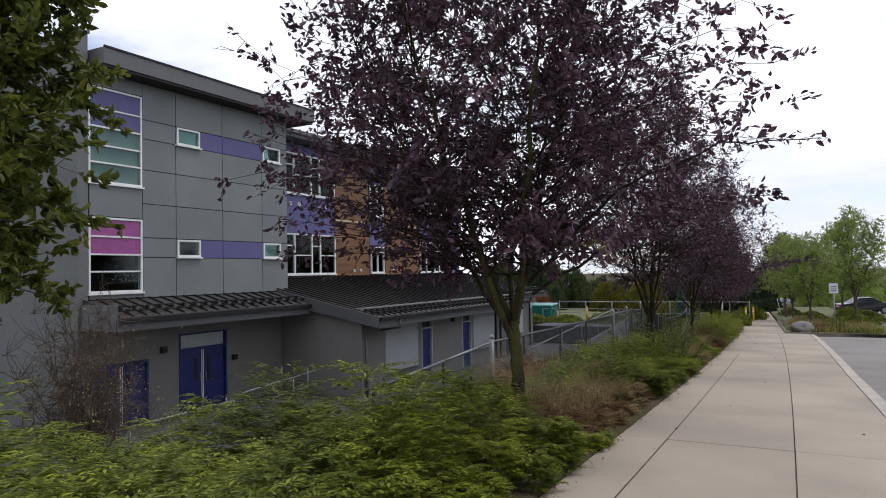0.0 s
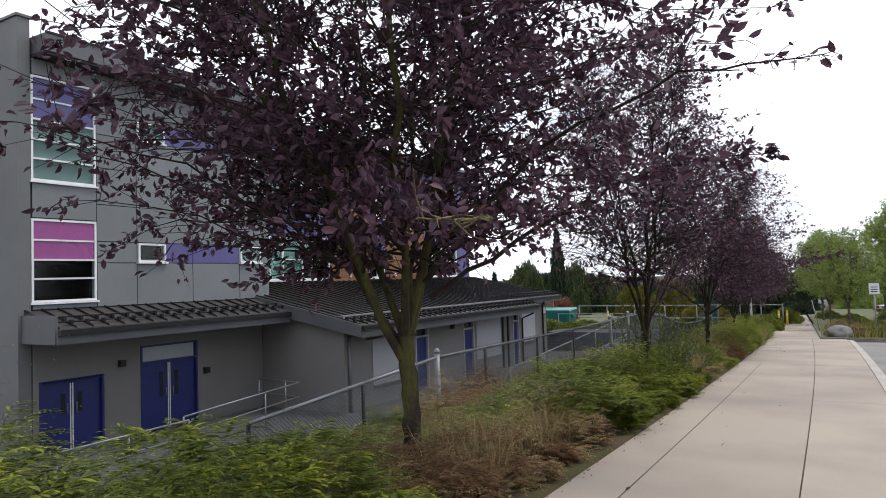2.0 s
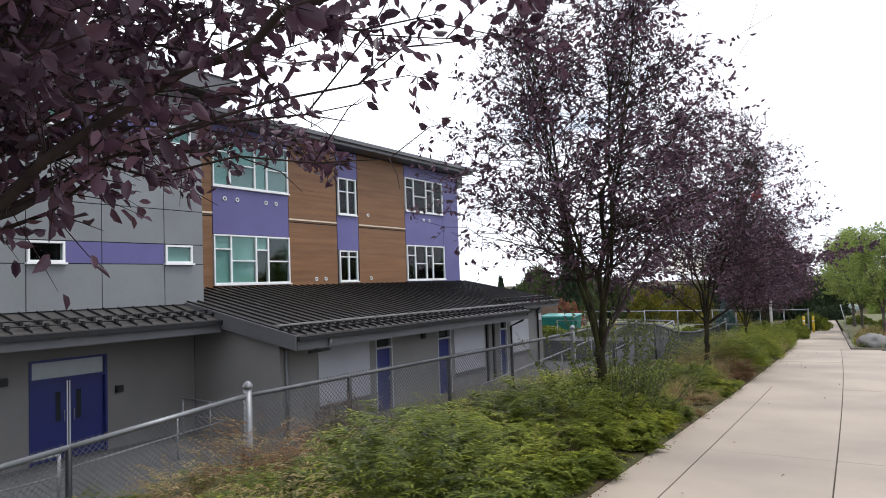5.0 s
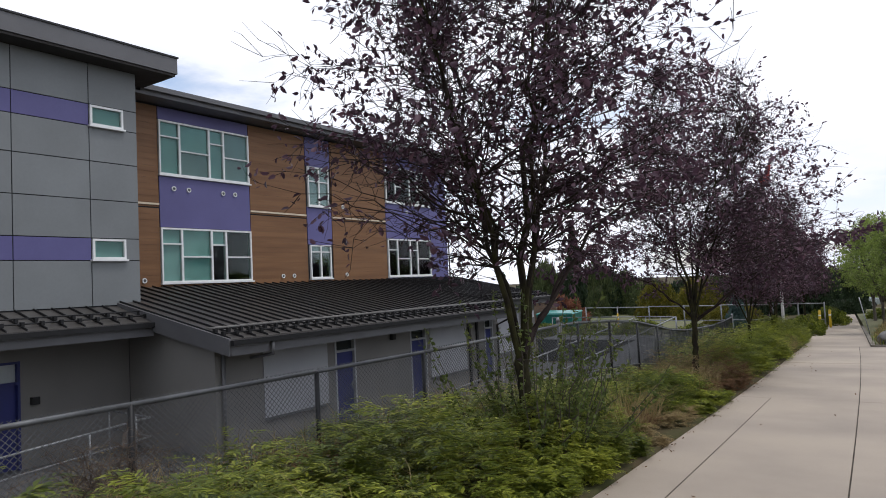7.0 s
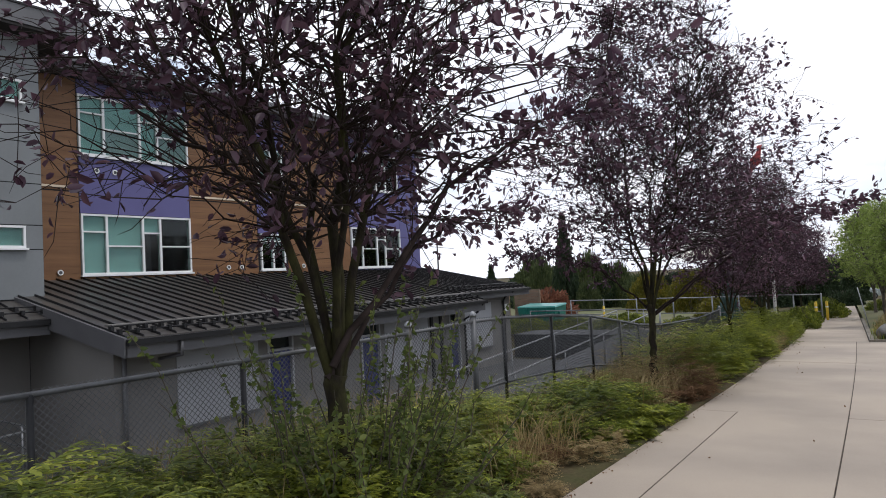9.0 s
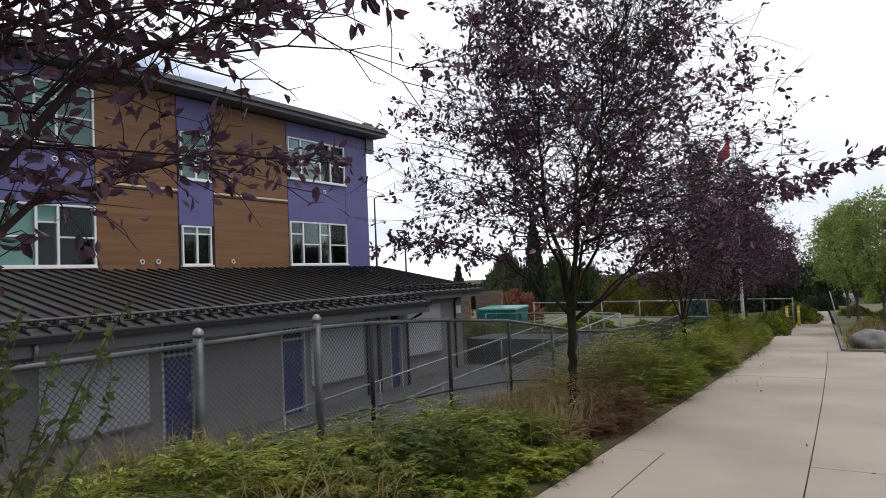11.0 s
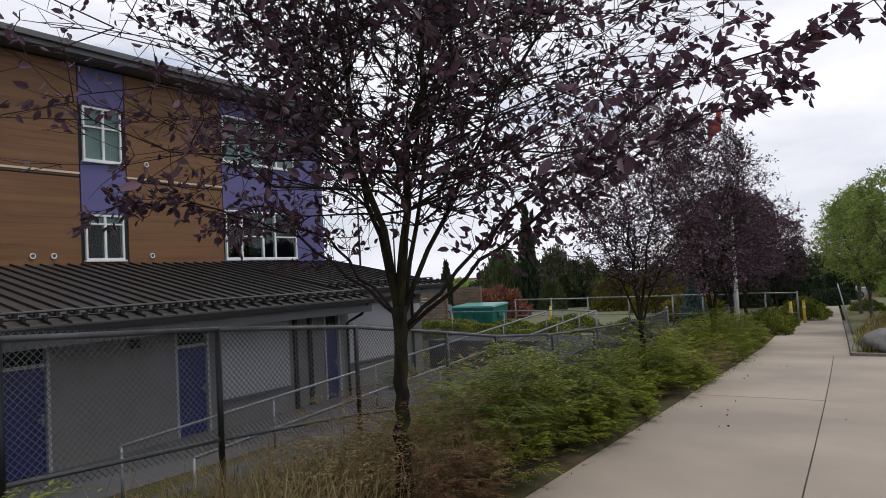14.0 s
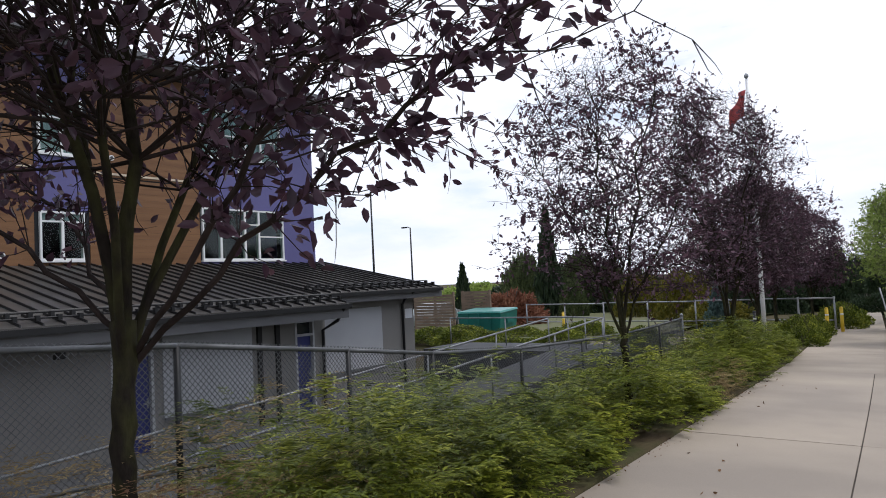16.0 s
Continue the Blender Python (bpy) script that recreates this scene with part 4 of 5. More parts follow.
for i in range(3, 25):
    way = (bent[i + 1] - bent[i - 1]).normalized() + Vector(rl.normal(0, 0.7, 3))
    tip = bent[i] + way.normalized() * rl.uniform(0.05, 0.3)
    mid = bent[i].lerp(tip, 0.5) + Vector(rl.normal(0, 0.015, 3))
    g.tube([bent[i], mid, tip], [0.0055, 0.004, 0.0018], 4, caps=False)
part("lichen_branch", g, LICHEN, big_plum, "branch crusted with yellow lichen")
lp = np.array([bent[i] for i in rl.integers(6, 26, 60)]) + rl.normal(0, 0.07, (60, 3))
tagged(part("spray", leaves("spray", lp, rl.normal(0, 1, (60, 3)), rl.uniform(0.04, 0.075, 60), PLUM_LEAF, 0.6, 0.1, 0.3, rl), None, big_plum), kind="stuff")


def limb(tree, seed, points, n, leaf, radius):
    """A long leafy limb of a tree along points in the world, thinning to its tip."""
    r, g = np.random.default_rng(seed), Geo()
    foot = tree.location
    pts = [Vector(p) - foot for p in points]
    line = [pts[i].lerp(pts[i + 1], k / 6) + Vector(r.normal(0, 0.014, 3)) for i in range(len(pts) - 1) for k in range(6)] + [pts[-1]]
    m = len(line)
    g.tube(line, [radius * (1 - 0.85 * i / (m - 1)) for i in range(m)], 6, caps=False)
    at, way = [], []
    for i in range(m // 4, m):
        for _ in range(4):
            d = (line[i] - line[i - 1]).normalized() + Vector(r.normal(0, 0.75, 3))
            tip = line[i] + d.normalized() * r.uniform(0.12, 0.5) * (1.15 - 0.75 * i / m)
            mid = line[i].lerp(tip, 0.5) + Vector(r.normal(0, 0.02, 3))
            g.tube([line[i], mid, tip], [0.0034, 0.0026, 0.0012], 3, caps=False)
            for _ in range(max(1, n // (4 * m))):
                u = r.uniform(0.2, 1.0)
                at.append(line[i].lerp(tip, u) + Vector(r.normal(0, 0.02, 3)))
                way.append(d.normalized() + Vector(r.normal(0, 0.6, 3)))
    part("limb", g, TWIG, tree)
    tagged(part("spray", leaves("spray", np.array(at), np.array(way), r.uniform(0.7, 1.25, len(at)) * leaf, PLUM_LEAF, 0.54, 0.12, 0.35, r), None, tree), kind="stuff")


limb(big_plum, 81, [(-2.2, 6.33, 1.25), (-1.2, 6.4, 2.2), (-0.2, 6.45, 2.6), (0.66, 6.46, 2.56)], 150, 0.074, 0.022)
limb(big_plum, 82, [(-2.2, 6.38, 1.1), (-1.2, 6.8, 1.75), (-0.5, 7.2, 2.1), (0.2, 7.5, 2.15)], 560, 0.076, 0.022)
limb(big_plum, 89, [(-2.3, 6.4, 1.2), (-2.5, 7.5, 1.8), (-2.7, 8.6, 2.1), (-2.85, 9.5, 2.08)], 460, 0.076, 0.020)
slender_plum = plum(PLUM_B, -2.38, 13.92, 40, 1.0, "slender purple-leaved plum tree with green shoots at its foot")
limb(slender_plum, 85, [(-2.45, 13.85, 0.3), (-1.6, 14.2, 1.4), (-0.9, 14.5, 1.9), (-0.3, 14.6, 2.05)], 420, 0.076, 0.024)
limb(slender_plum, 86, [(-2.45, 13.9, 0.2), (-1.9, 14.4, 1.0), (-1.3, 15.0, 1.3), (-0.75, 15.6, 1.35)], 420, 0.072, 0.022)
thin_plum = plum(PLUM_C, -2.6, 20.72, 0, 1.0, "slender purple-leaved plum tree with thin foliage")
limb(thin_plum, 83, [(-2.55, 20.8, 0.1), (-1.6, 20.7, 0.85), (-0.6, 20.5, 1.35), (0.4, 20.37, 1.56)], 520, 0.078, 0.016)
limb(thin_plum, 84, [(-2.55, 20.8, 0.1), (-1.7, 21.0, 0.75), (-0.8, 21.2, 1.25), (-0.05, 21.3, 1.52)], 520, 0.078, 0.016)
limb(thin_plum, 87, [(-2.62, 20.8, 0.15), (-3.2, 20.4, 0.8), (-3.9, 19.9, 1.12), (-4.4, 19.6, 1.05)], 420, 0.072, 0.014)
limb(thin_plum, 88, [(-2.62, 20.8, 0.15), (-3.4, 20.9, 0.8), (-4.2, 20.9, 1.15), (-4.7, 20.8, 1.0)], 420, 0.072, 0.014)
plum(PLUM_E, -2.8, 26.95, 250, 0.9, "small purple-leaved plum tree with thin foliage")
plum(PLUM_B, -3.35, 34.0, 200, 0.92, "slender purple-leaved plum tree near the flagpole")
plum(PLUM_D, -4.3, 41.5, 20, 0.95, "dense dark purple-leaved plum tree")
plum(PLUM_D, -4.9, 47.5, 120, 1.05, "dense dark purple-leaved plum tree")
plum(PLUM_D, -4.7, 55.0, 230, 1.0, "dense dark purple-leaved plum tree")


# ---- planting bed ----
def blades(name, xy, zs, height, mat, width=0.006, lean=0.6, gen=rng):
    """Bent blades or bare stalks."""
    n = len(xy)
    base = np.column_stack([xy, zs])
    h = gen.uniform(0.5, 1.25, n) * height
    a = gen.uniform(0, 2 * math.pi, n)
    out = np.stack([np.cos(a), np.sin(a), np.zeros(n)], 1) * (gen.uniform(0.1, 1, n) * lean * h)[:, None]
    side = np.stack([-np.sin(a), np.cos(a), np.zeros(n)], 1) * width
    up = np.array([0, 0, 1.0])
    m = base + out * 0.35 + up * (h * 0.6)[:, None]
    t = base + out + up * (h * gen.uniform(0.7, 1.0, n))[:, None]
    V = np.stack([base - side, base + side, m + side * 0.8, m - side * 0.8, t], 1).reshape(-1, 3)
    k = np.arange(n)[:, None] * 5
    F = np.concatenate([np.concatenate([k, k + 1, k + 2], 1), np.concatenate([k, k + 2, k + 3], 1), np.concatenate([k + 3, k + 2, k + 4], 1)], 0)
    return cards(name, V, F, mat)


WITHERED = ((-1.75, 6.7, 0.8, 1.7), (-1.75, 15.4, 0.5, 1.1), (-3.0, 20.6, 0.8, 1.3), (-2.2, 20.0, 0.75, 1.1), (-2.3, 29.0, 0.4, 0.9), (-3.6, 9.6, 0.5, 1.6))


def kind_at(x, y):
    """What grows at a place: 0 green, 1 dry grass, 2 rusty brush."""
    v = 0.55 * noise.noise(Vector((x * 1.6 + 7, y * 1.3, 1.7)))
    near = min(math.hypot((x - cx) / rx, (y - cy) / ry) for cx, cy, rx, ry in WITHERED)
    if near + v < 0.95 or v > (0.30 if y < 12 else 0.36):
        return 2 if noise.noise(Vector((x * 1.3, y * 1.1, 9))) > (-0.05 if y < 12 else 0.3) else 1
    return 0


def clump_fronds(name, clumps, mat, pairs, leaf, per, gen):
    """Arching feathery sprays in tiers over the dome of each clump; clumps of x, y, z, radius, height."""
    C = np.array(clumps)
    n = len(C) * per
    C = np.repeat(C, per, 0)
    a = gen.uniform(0, 2 * math.pi, n)
    tier = gen.random(n) ** 0.8
    out = np.stack([np.cos(a), np.sin(a), np.zeros(n)], 1)
    side = np.stack([-np.sin(a), np.cos(a), np.zeros(n)], 1)
    up = np.array([0, 0, 1.0])
    dome = np.sqrt(np.maximum(1 - (0.9 * tier) ** 2, 0))
    start = C[:, 3] * dome * gen.uniform(0.25, 0.75, n)
    reach = gen.uniform(0.16, 0.36, n) * (0.35 + 1.1 * C[:, 3])
    base = C[:, :3] + out * start[:, None] + up * (C[:, 4] * (0.10 + 0.85 * tier))[:, None]
    rise = reach * (gen.uniform(0.0, 0.38, n) + 0.22 * tier)
    twist = gen.normal(0, 0.3, n)
    V = []
    for k in range(pairs):
        t = (k + 0.6) / pairs
        mid = base + out * (reach * t)[:, None] + side * (reach * twist * t * t)[:, None] + up * (rise * (2.0 * t - 1.7 * t * t))[:, None] + gen.normal(0, 0.004, (n, 3))
        for sgn in (-1, 1):
            w = leaf * gen.uniform(0.7, 1.3, n) * (1.2 - 0.75 * t)
            tip = mid + (sgn * side * 0.75 + out * 0.85) * w[:, None] * 2.2 + up * (gen.normal(-0.05, 0.3, n) * w)[:, None]
            mm = mid * 0.45 + tip * 0.55
            wide = (out * 0.42 - sgn * side * 0.10) * w[:, None]
            lift = up * (w * 0.16)[:, None]
            V.append(np.stack([mid, mm + wide + lift, tip, mm - wide + lift], 1))
    V = np.concatenate(V, 0)
    m = len(V)
    return cards(name, V.reshape(-1, 3), np.arange(m * 4).reshape(m, 4), mat)


bed_rng = np.random.default_rng(5)
green, pale, dry, rusty, weeds = [], [], [], [], []
y = 0.2
while y < 38.0:
    xl, fx = -1.05 + shift(y), fence_at(y)[0] - (0.3 if y < 17 else 0.0)
    x = xl - bed_rng.uniform(0.14, 0.26)
    while x > fx:
        py = y + bed_rng.normal(0, 0.14)
        px = min(x + bed_rng.normal(0, 0.12), xl - 0.11)
        lump = 0.5 + noise.noise(Vector((px * 0.9, py * 0.7, 0.3)))
        edge = ease(xl - 0.1 + 0.25 * ease(19.0, 21.0, py), xl - 0.85 + 0.25 * ease(19.0, 21.0, py), px)
        tall = 0.26 + 0.40 * edge + 0.22 * ease(5.0, 3.4, py) * edge * ease(-4.4, -3.4, px)
        tall *= 1.0 - 0.45 * ease(4.6, 5.2, py) * ease(8.0, 7.2, py)
        tall *= 1.0 + 0.2 * ease(20.0, 22.5, py)
        tall *= 1.0 - 0.35 * ease(14.5, 16.0, py) * ease(20.5, 19.0, py)
        tall *= 0.35 + 0.65 * ease(fx + 0.2, fx + (1.5 if 9.5 < py < 20.0 else 0.9), px)
        tall *= (0.45 + 0.85 * lump) * bed_rng.uniform(0.7, 1.3)
        wide = bed_rng.uniform(0.32, 0.62) * (0.25 + 0.75 * edge)
        wide = min(wide, xl - px + 0.15 + 0.1 * ease(19.0, 21.0, py))
        spot = (px, py, ground_z(px, py) - 0.02, wide, tall)
        k = kind_at(px, py)
        if py > 10.0 and px < fx + (1.0 if py < 20.0 else 0.75) and bed_rng.random() < 0.75:
            weeds.append(spot)
        elif k == 0 and noise.noise(Vector((px * 0.8 + 3, py * 0.55, 5.5))) + 0.25 * bed_rng.normal() > (0.16 if py < 6 else -0.08):
            pale.append(spot)
        else:
            (green, dry, rusty)[k].append(spot)
        x -= bed_rng.uniform(0.36, 0.58)
    y += 0.34
for mat, spots_, label in ((JUNIPER, green, "low spreading deep green shrubs with feathery sprays"), (PALE_JUNIPER, pale, "low spreading yellow-green shrubs with feathery sprays")):
    tagged(new("evergreen_ground_cover", clump_fronds("evergreen_ground_cover", [c for c in spots_ if c[1] < 24], mat, 9, 0.027, 88, bed_rng)), label, "shrubs", kind="stuff")
    tagged(new("evergreen_ground_cover", clump_fronds("evergreen_ground_cover", [c for c in spots_ if c[1] >= 24], mat, 6, 0.036, 50, bed_rng)), label + " farther along", "shrubs", kind="stuff")
tagged(new("withered_cover", clump_fronds("withered_cover", dry + rusty[::3], DRY, 8, 0.017, 60, bed_rng)), "withered straw-coloured low shrubs", "shrubs", kind="stuff")
tagged(new("rusty_brush", clump_fronds("rusty_brush", rusty, RUST, 8, 0.020, 80, bed_rng)), "withered rusty-brown low brush", "shrubs", kind="stuff")


def tufts(name, spots, per, height, spread, mat, lean, label, width=0.0032):
    s = np.repeat(np.array(spots), per, 0)
    xy = s[:, :2] + bed_rng.normal(0, 1, (len(s), 2)) * spread
    inside = xy[:, 0] < np.array([-1.05 + shift(v) for v in xy[:, 1]]) - 0.35
    s, xy = s[inside], xy[inside]
    tagged(new(name, blades(name, xy, s[:, 2], height, mat, width, lean, bed_rng)), label, "grass", kind="stuff")


tufts("dry_grass", dry + rusty[::2], 85, 0.50, 0.16, DRY, 1.3, "tangled dry straw-coloured grass")
tufts("bare_stalks", green[::3] + pale[::3], 12, 0.52, 0.2, DRY, 1.0, "thin bare stalks among the shrubs", 0.0028)
tufts("weeds", weeds, 60, 0.5, 0.2, DRY, 0.9, "thin pale weeds along the fence", 0.003)
tufts("green_weeds", weeds, 60, 0.34, 0.2, JUNIPER, 1.0, "short green weeds along the fence", 0.005)
edge_y = bed_rng.uniform(0.5, 34.0, 420)
edge_x = -1.06 + np.abs(bed_rng.normal(0, 0.07, 420))
crumbs = np.array([(x + shift(y), y, walk_z(y) + 0.004) for x, y in zip(edge_x, edge_y)])
tagged(new("bed_edge_litter", leaves("bed_edge_litter", crumbs, np.column_stack([bed_rng.normal(0, 1, (420, 2)), np.full(420, 0.3)]), bed_rng.uniform(0.01, 0.03, 420), RUST, 0.5, 0.08, 0.0, bed_rng)), "dry needles and leaf crumbs along the pavement edge", "leaf litter", kind="stuff")
litter_xy = np.column_stack([np.array([-1.05 + 2.3 * u * u for u in bed_rng.random(34)]), bed_rng.uniform(1.0, 34.0, 34)])
litter = np.array([(x + shift(y), y, walk_z(y) + 0.006) for x, y in litter_xy])
tagged(new("fallen_leaf_litter", leaves("fallen_leaf_litter", litter, np.column_stack([bed_rng.normal(0, 1, (34, 2)), np.full(34, 0.35)]), bed_rng.uniform(0.03, 0.05, 34), RUST, 0.6, 0.08, 0.0, bed_rng)), "a few fallen brown leaves on the pavement", "leaves", kind="stuff")


# ---- chain-link fence ----
fence = thing("chain_link_fence", "galvanised chain-link fence along the planting bed", "fence")
posts_y = [6.5, 8.2, 9.75, 11.05, 12.85, 14.45, 16.6, 17.85, 18.69, 20.25, 21.9, 23.72, 25.15, 27.4, 29.8, 32.4, 34.9, 37.3]
FENCE_H = 0.92
for i, y in enumerate(posts_y):
    x, z = fence_at(y)
    big = y in (9.75, 16.6, 17.85, 37.3)
    r = 0.038 if big else 0.024
    g = Geo().tube([(x, y, z - FENCE_H - 0.35), (x, y, z + (0.07 if big else 0.0))], r, 10)
    p = part("post", g, (STEEL if y < 10 else DULL) if big else BLACK_STEEL, fence)
    if big:
        part("post_cap", Geo().lathe([(r + 0.006, z + 0.06), (r + 0.008, z + 0.085), (r * 0.75, z + 0.115), (0.008, z + 0.128)], x, y, 12), STEEL, p)
for y0, y1 in zip(posts_y, posts_y[1:]):
    a, b = Vector((*fence_at(y0)[:1], y0, fence_at(y0)[1])), Vector((*fence_at(y1)[:1], y1, fence_at(y1)[1]))
    part("top_rail", Geo().tube([a, b], 0.021, 8), STEEL if y0 < 9 else DULL, fence)
    part("bottom_rail", Geo().tube([a - Vector((0, 0, FENCE_H - 0.08)), b - Vector((0, 0, FENCE_H - 0.08))], 0.016, 6), DULL, fence)
    run, along = (b - a).length, (b - a).normalized()
    g = Geo()
    pitch, h = 0.048, FENCE_H
    n = int((run + h) / pitch)
    for k in range(-int(h / pitch), n):
        for sgn in (1, -1):
            s0 = k * pitch if sgn > 0 else k * pitch + h
            lo, hi = -0.035, h
            # clip the slanting wire to the panel
            if sgn > 0:
                lo, hi = max(lo, -s0), min(hi, run - s0)
            else:
                lo, hi = max(lo, s0 - run), min(hi, s0)
            if hi - lo < 0.03:
                continue
            p = a + along * (s0 + sgn * lo) - Vector((0, 0, lo))
            q = a + along * (s0 + sgn * hi) - Vector((0, 0, hi))
            off = Vector((0.003 * sgn, 0, 0))
            g.tube([p + off, q + off], 0.0031, 3, caps=False)
    tagged(part("wire_mesh", g, WIRE, fence), kind="stuff")


# ---- shoots, bushes and the near green tree ----
GREEN_MATS = (GREEN_BARK, GREEN_BARK, GREEN_LEAF)
shoot_rng = np.random.default_rng(17)
shoots = thing("sucker_shoots", "leafy green shoots round the foot of a plum tree", "shrub", at=(-2.3, 13.85, walk_z(13.75)))
stalk, leaf_at, leaf_way = Geo(), [], []
for i in range(84):
    a, d = shoot_rng.uniform(0, 2 * math.pi), shoot_rng.uniform(0.05, 0.95)
    top = Vector((math.cos(a) * (d + 0.3), math.sin(a) * (d + 0.3), shoot_rng.triangular(0.3, 0.6, 1.7)))
    foot = Vector((math.cos(a) * d * 0.6, math.sin(a) * d * 0.6, 0))
    pts = [foot.lerp(top, k / 5) + Vector(shoot_rng.normal(0, 0.03, 3)) for k in range(6)]
    stalk.tube(pts, [0.006, 0.005, 0.005, 0.004, 0.003, 0.002], 4, caps=False)
    for k in range(60):
        t = shoot_rng.uniform(0.15, 1.0) * 5
        p = pts[min(int(t), 4)].lerp(pts[min(int(t), 4) + 1], t - int(min(t, 4.999)))
        leaf_at.append(p)
        leaf_way.append(shoot_rng.normal(0, 1, 3))
tagged(part("stalk", stalk, GREEN_BARK, shoots), kind="stuff")
part("foliage", leaves("foliage", np.array(leaf_at), np.array(leaf_way), shoot_rng.uniform(0.026, 0.052, len(leaf_at)), SHOOT_LEAF, 0.6, 0.1, 0.1, shoot_rng), None, shoots)

GREEN_A = grow(53, 7.6, 2.0, 1.9, 72000, 0.115, 0.11, (0.0, 0.0), 6, 0.04, 6, (GREEN_BARK, GREEN_BARK, OLIVE_LEAF), ((0.0, 0.6), (0.2, 1.0), (0.6, 1.0), (0.85, 0.7), (1.0, 0.2)), 0.55, fine=1)
plant("green_tree", GREEN_A, -8.2, 2.75, -1.6, 0, 1.1, "leafy yellow-green tree in the bed by the school")
GREEN_B = grow(59, 5.9, 2.5, 1.35, 12000, 0.10, 0.07, (0.0, 0.0), 5, 0.25, 5, GREEN_MATS, ((0.0, 0.5), (0.2, 1.0), (0.5, 0.9), (0.8, 0.55), (1.0, 0.12)), 0.5, fine=1)
for x, y, turn, k in ((0.5, 42.0, 0, 0.88), (-0.5, 48.5, 80, 0.95), (2.8, 45.0, 200, 1.15), (-1.1, 55.0, 20, 1.05), (2.6, 58.0, 140, 1.2), (7.5, 55.0, 300, 1.1), (12.0, 64.0, 30, 1.3), (-1.4, 63.0, 220, 1.15)):
    plant("street_tree", GREEN_B, x, y, walk_z(y) - 0.1, turn, k, "light green young street tree in a verge", "tree", "green street trees")


def bush_mesh(seed, n, leaf, mat, shape=(1, 1, 0.8)):
    """A rounded, uneven bush of leaves with a few stems inside."""
    r = np.random.default_rng(seed)
    d = unit(r.normal(0, 1, (n, 3)))
    d[:, 2] = np.abs(d[:, 2])
    lump = np.array([0.82 + 0.28 * noise.noise(Vector(v) * 2.2 + Vector((seed, 0, 0))) for v in d])
    rad = lump * r.uniform(0.55, 1.0, n) ** 0.5
    pos = d * rad[:, None] * np.array(shape)
    return leaves("foliage", pos, d + r.normal(0, 0.5, (n, 3)), r.uniform(0.6, 1.3, n) * leaf, mat, 0.5, 0.1, 0.1, r)


def bush_stems(seed, count=14, reach=0.8):
    r, g = np.random.default_rng(seed), Geo()
    for _ in range(count):
        a, o = r.uniform(0, 2 * math.pi), r.uniform(0.1, 0.7)
        g.tube([(0, 0, -0.1), (math.cos(a) * o * 0.4, math.sin(a) * o * 0.4, reach * 0.45), (math.cos(a) * o, math.sin(a) * o, reach * r.uniform(0.7, 1.0))], [0.02, 0.014, 0.005], 4, caps=False)
    return g.mesh("stem", GREEN_BARK)


STEMS = bush_stems(3)
BUSH = {"green": bush_mesh(61, 5200, 0.09, GREEN_LEAF), "yellow": bush_mesh(62, 5200, 0.08, YELLOW_LEAF), "red": bush_mesh(63, 5200, 0.09, RED_LEAF), "dark": bush_mesh(64, 6500, 0.085, DARK_LEAF), "wood": bush_mesh(67, 7500, 0.075, WOOD_LEAF),
        "low": bush_mesh(65, 5200, 0.07, JUNIPER), "rusty": bush_mesh(66, 5200, 0.06, RUST)}


def bush(kind, x, y, z, sx, sy, sz, label, category="bush"):
    b = thing("bush", label, category, at=(x, y, z))
    b.scale = (sx, sy, sz)
    part("stem", STEMS, None, b)
    part("foliage", BUSH[kind], None, b)
    return b


for x, y, s, h in ((-5.9, 36.4, 0.6, 0.6), (-3.0, 40.6, 0.7, 0.75), (-3.3, 42.0, 0.9, 0.95), (-3.5, 43.6, 0.9, 1.0), (-3.4, 45.2, 0.8, 0.95), (-3.0, 50.0, 1.0, 1.2), (-3.2, 52.5, 1.2, 1.3)):
    bush("low", x, y, walk_z(y), s, s * 1.1, h, "rounded green low shrub beside the pavement")
bush("red", -21.0, 55.0, walk_z(55), 2.6, 2.0, 2.9, "red autumn bush behind the cedar fence")
bush("red", -22.6, 58.0, walk_z(58), 2.0, 2.0, 2.2, "red autumn bush behind the cedar fence")
bush("yellow", -12.4, 61.0, walk_z(61), 2.1, 2.0, 4.3, "golden yellow bush beyond the far fence")
bush("yellow", -17.0, 66.0, walk_z(66), 2.2, 2.0, 4.2, "yellowing bush beyond the far fence")
bush("yellow", -8.5, 53.0, walk_z(53), 2.0, 1.6, 1.7, "yellow-green shrub by the far fence")
for x, y, s, h in ((-11.5, 45.0, 1.5, 0.9), (-14.0, 43.8, 1.4, 0.7), (-16.5, 43.2, 1.6, 0.8), (-12.6, 40.4, 1.5, 0.7), (-9.6, 40.0, 1.2, 0.6), (-15.4, 41.3, 1.3, 0.8), (-13.9, 41.0, 1.2, 0.8), (-17.0, 41.8, 1.3, 0.8), (-11.0, 41.4, 1.3, 0.8), (-7.6, 40.6, 1.1, 1.1)):
    bush("low", x, y, ground_z(x, y), s, s, h, "low green shrub on the lawn edge")
for x, y, s, h in ((-33, 84, 4.5, 7.2), (-27, 80, 4.0, 6.6), (-38, 92, 6, 7.5), (-22, 88, 4.5, 5.2), (-16, 84, 5, 5.0), (-10, 90, 5, 6.0), (-45, 100, 7, 7.0), (-6.5, 76, 3.0, 6.4), (-9.5, 72, 2.6, 5.4), (-4.6, 84, 2.6, 6.5), (-3.5, 70, 1.6, 2.0), (-12.5, 74, 3, 5.0)):
    bush("dark", x, y, walk_z(y) - 0.3, s, s, h, "dark green tree mass in the distance", "tree")
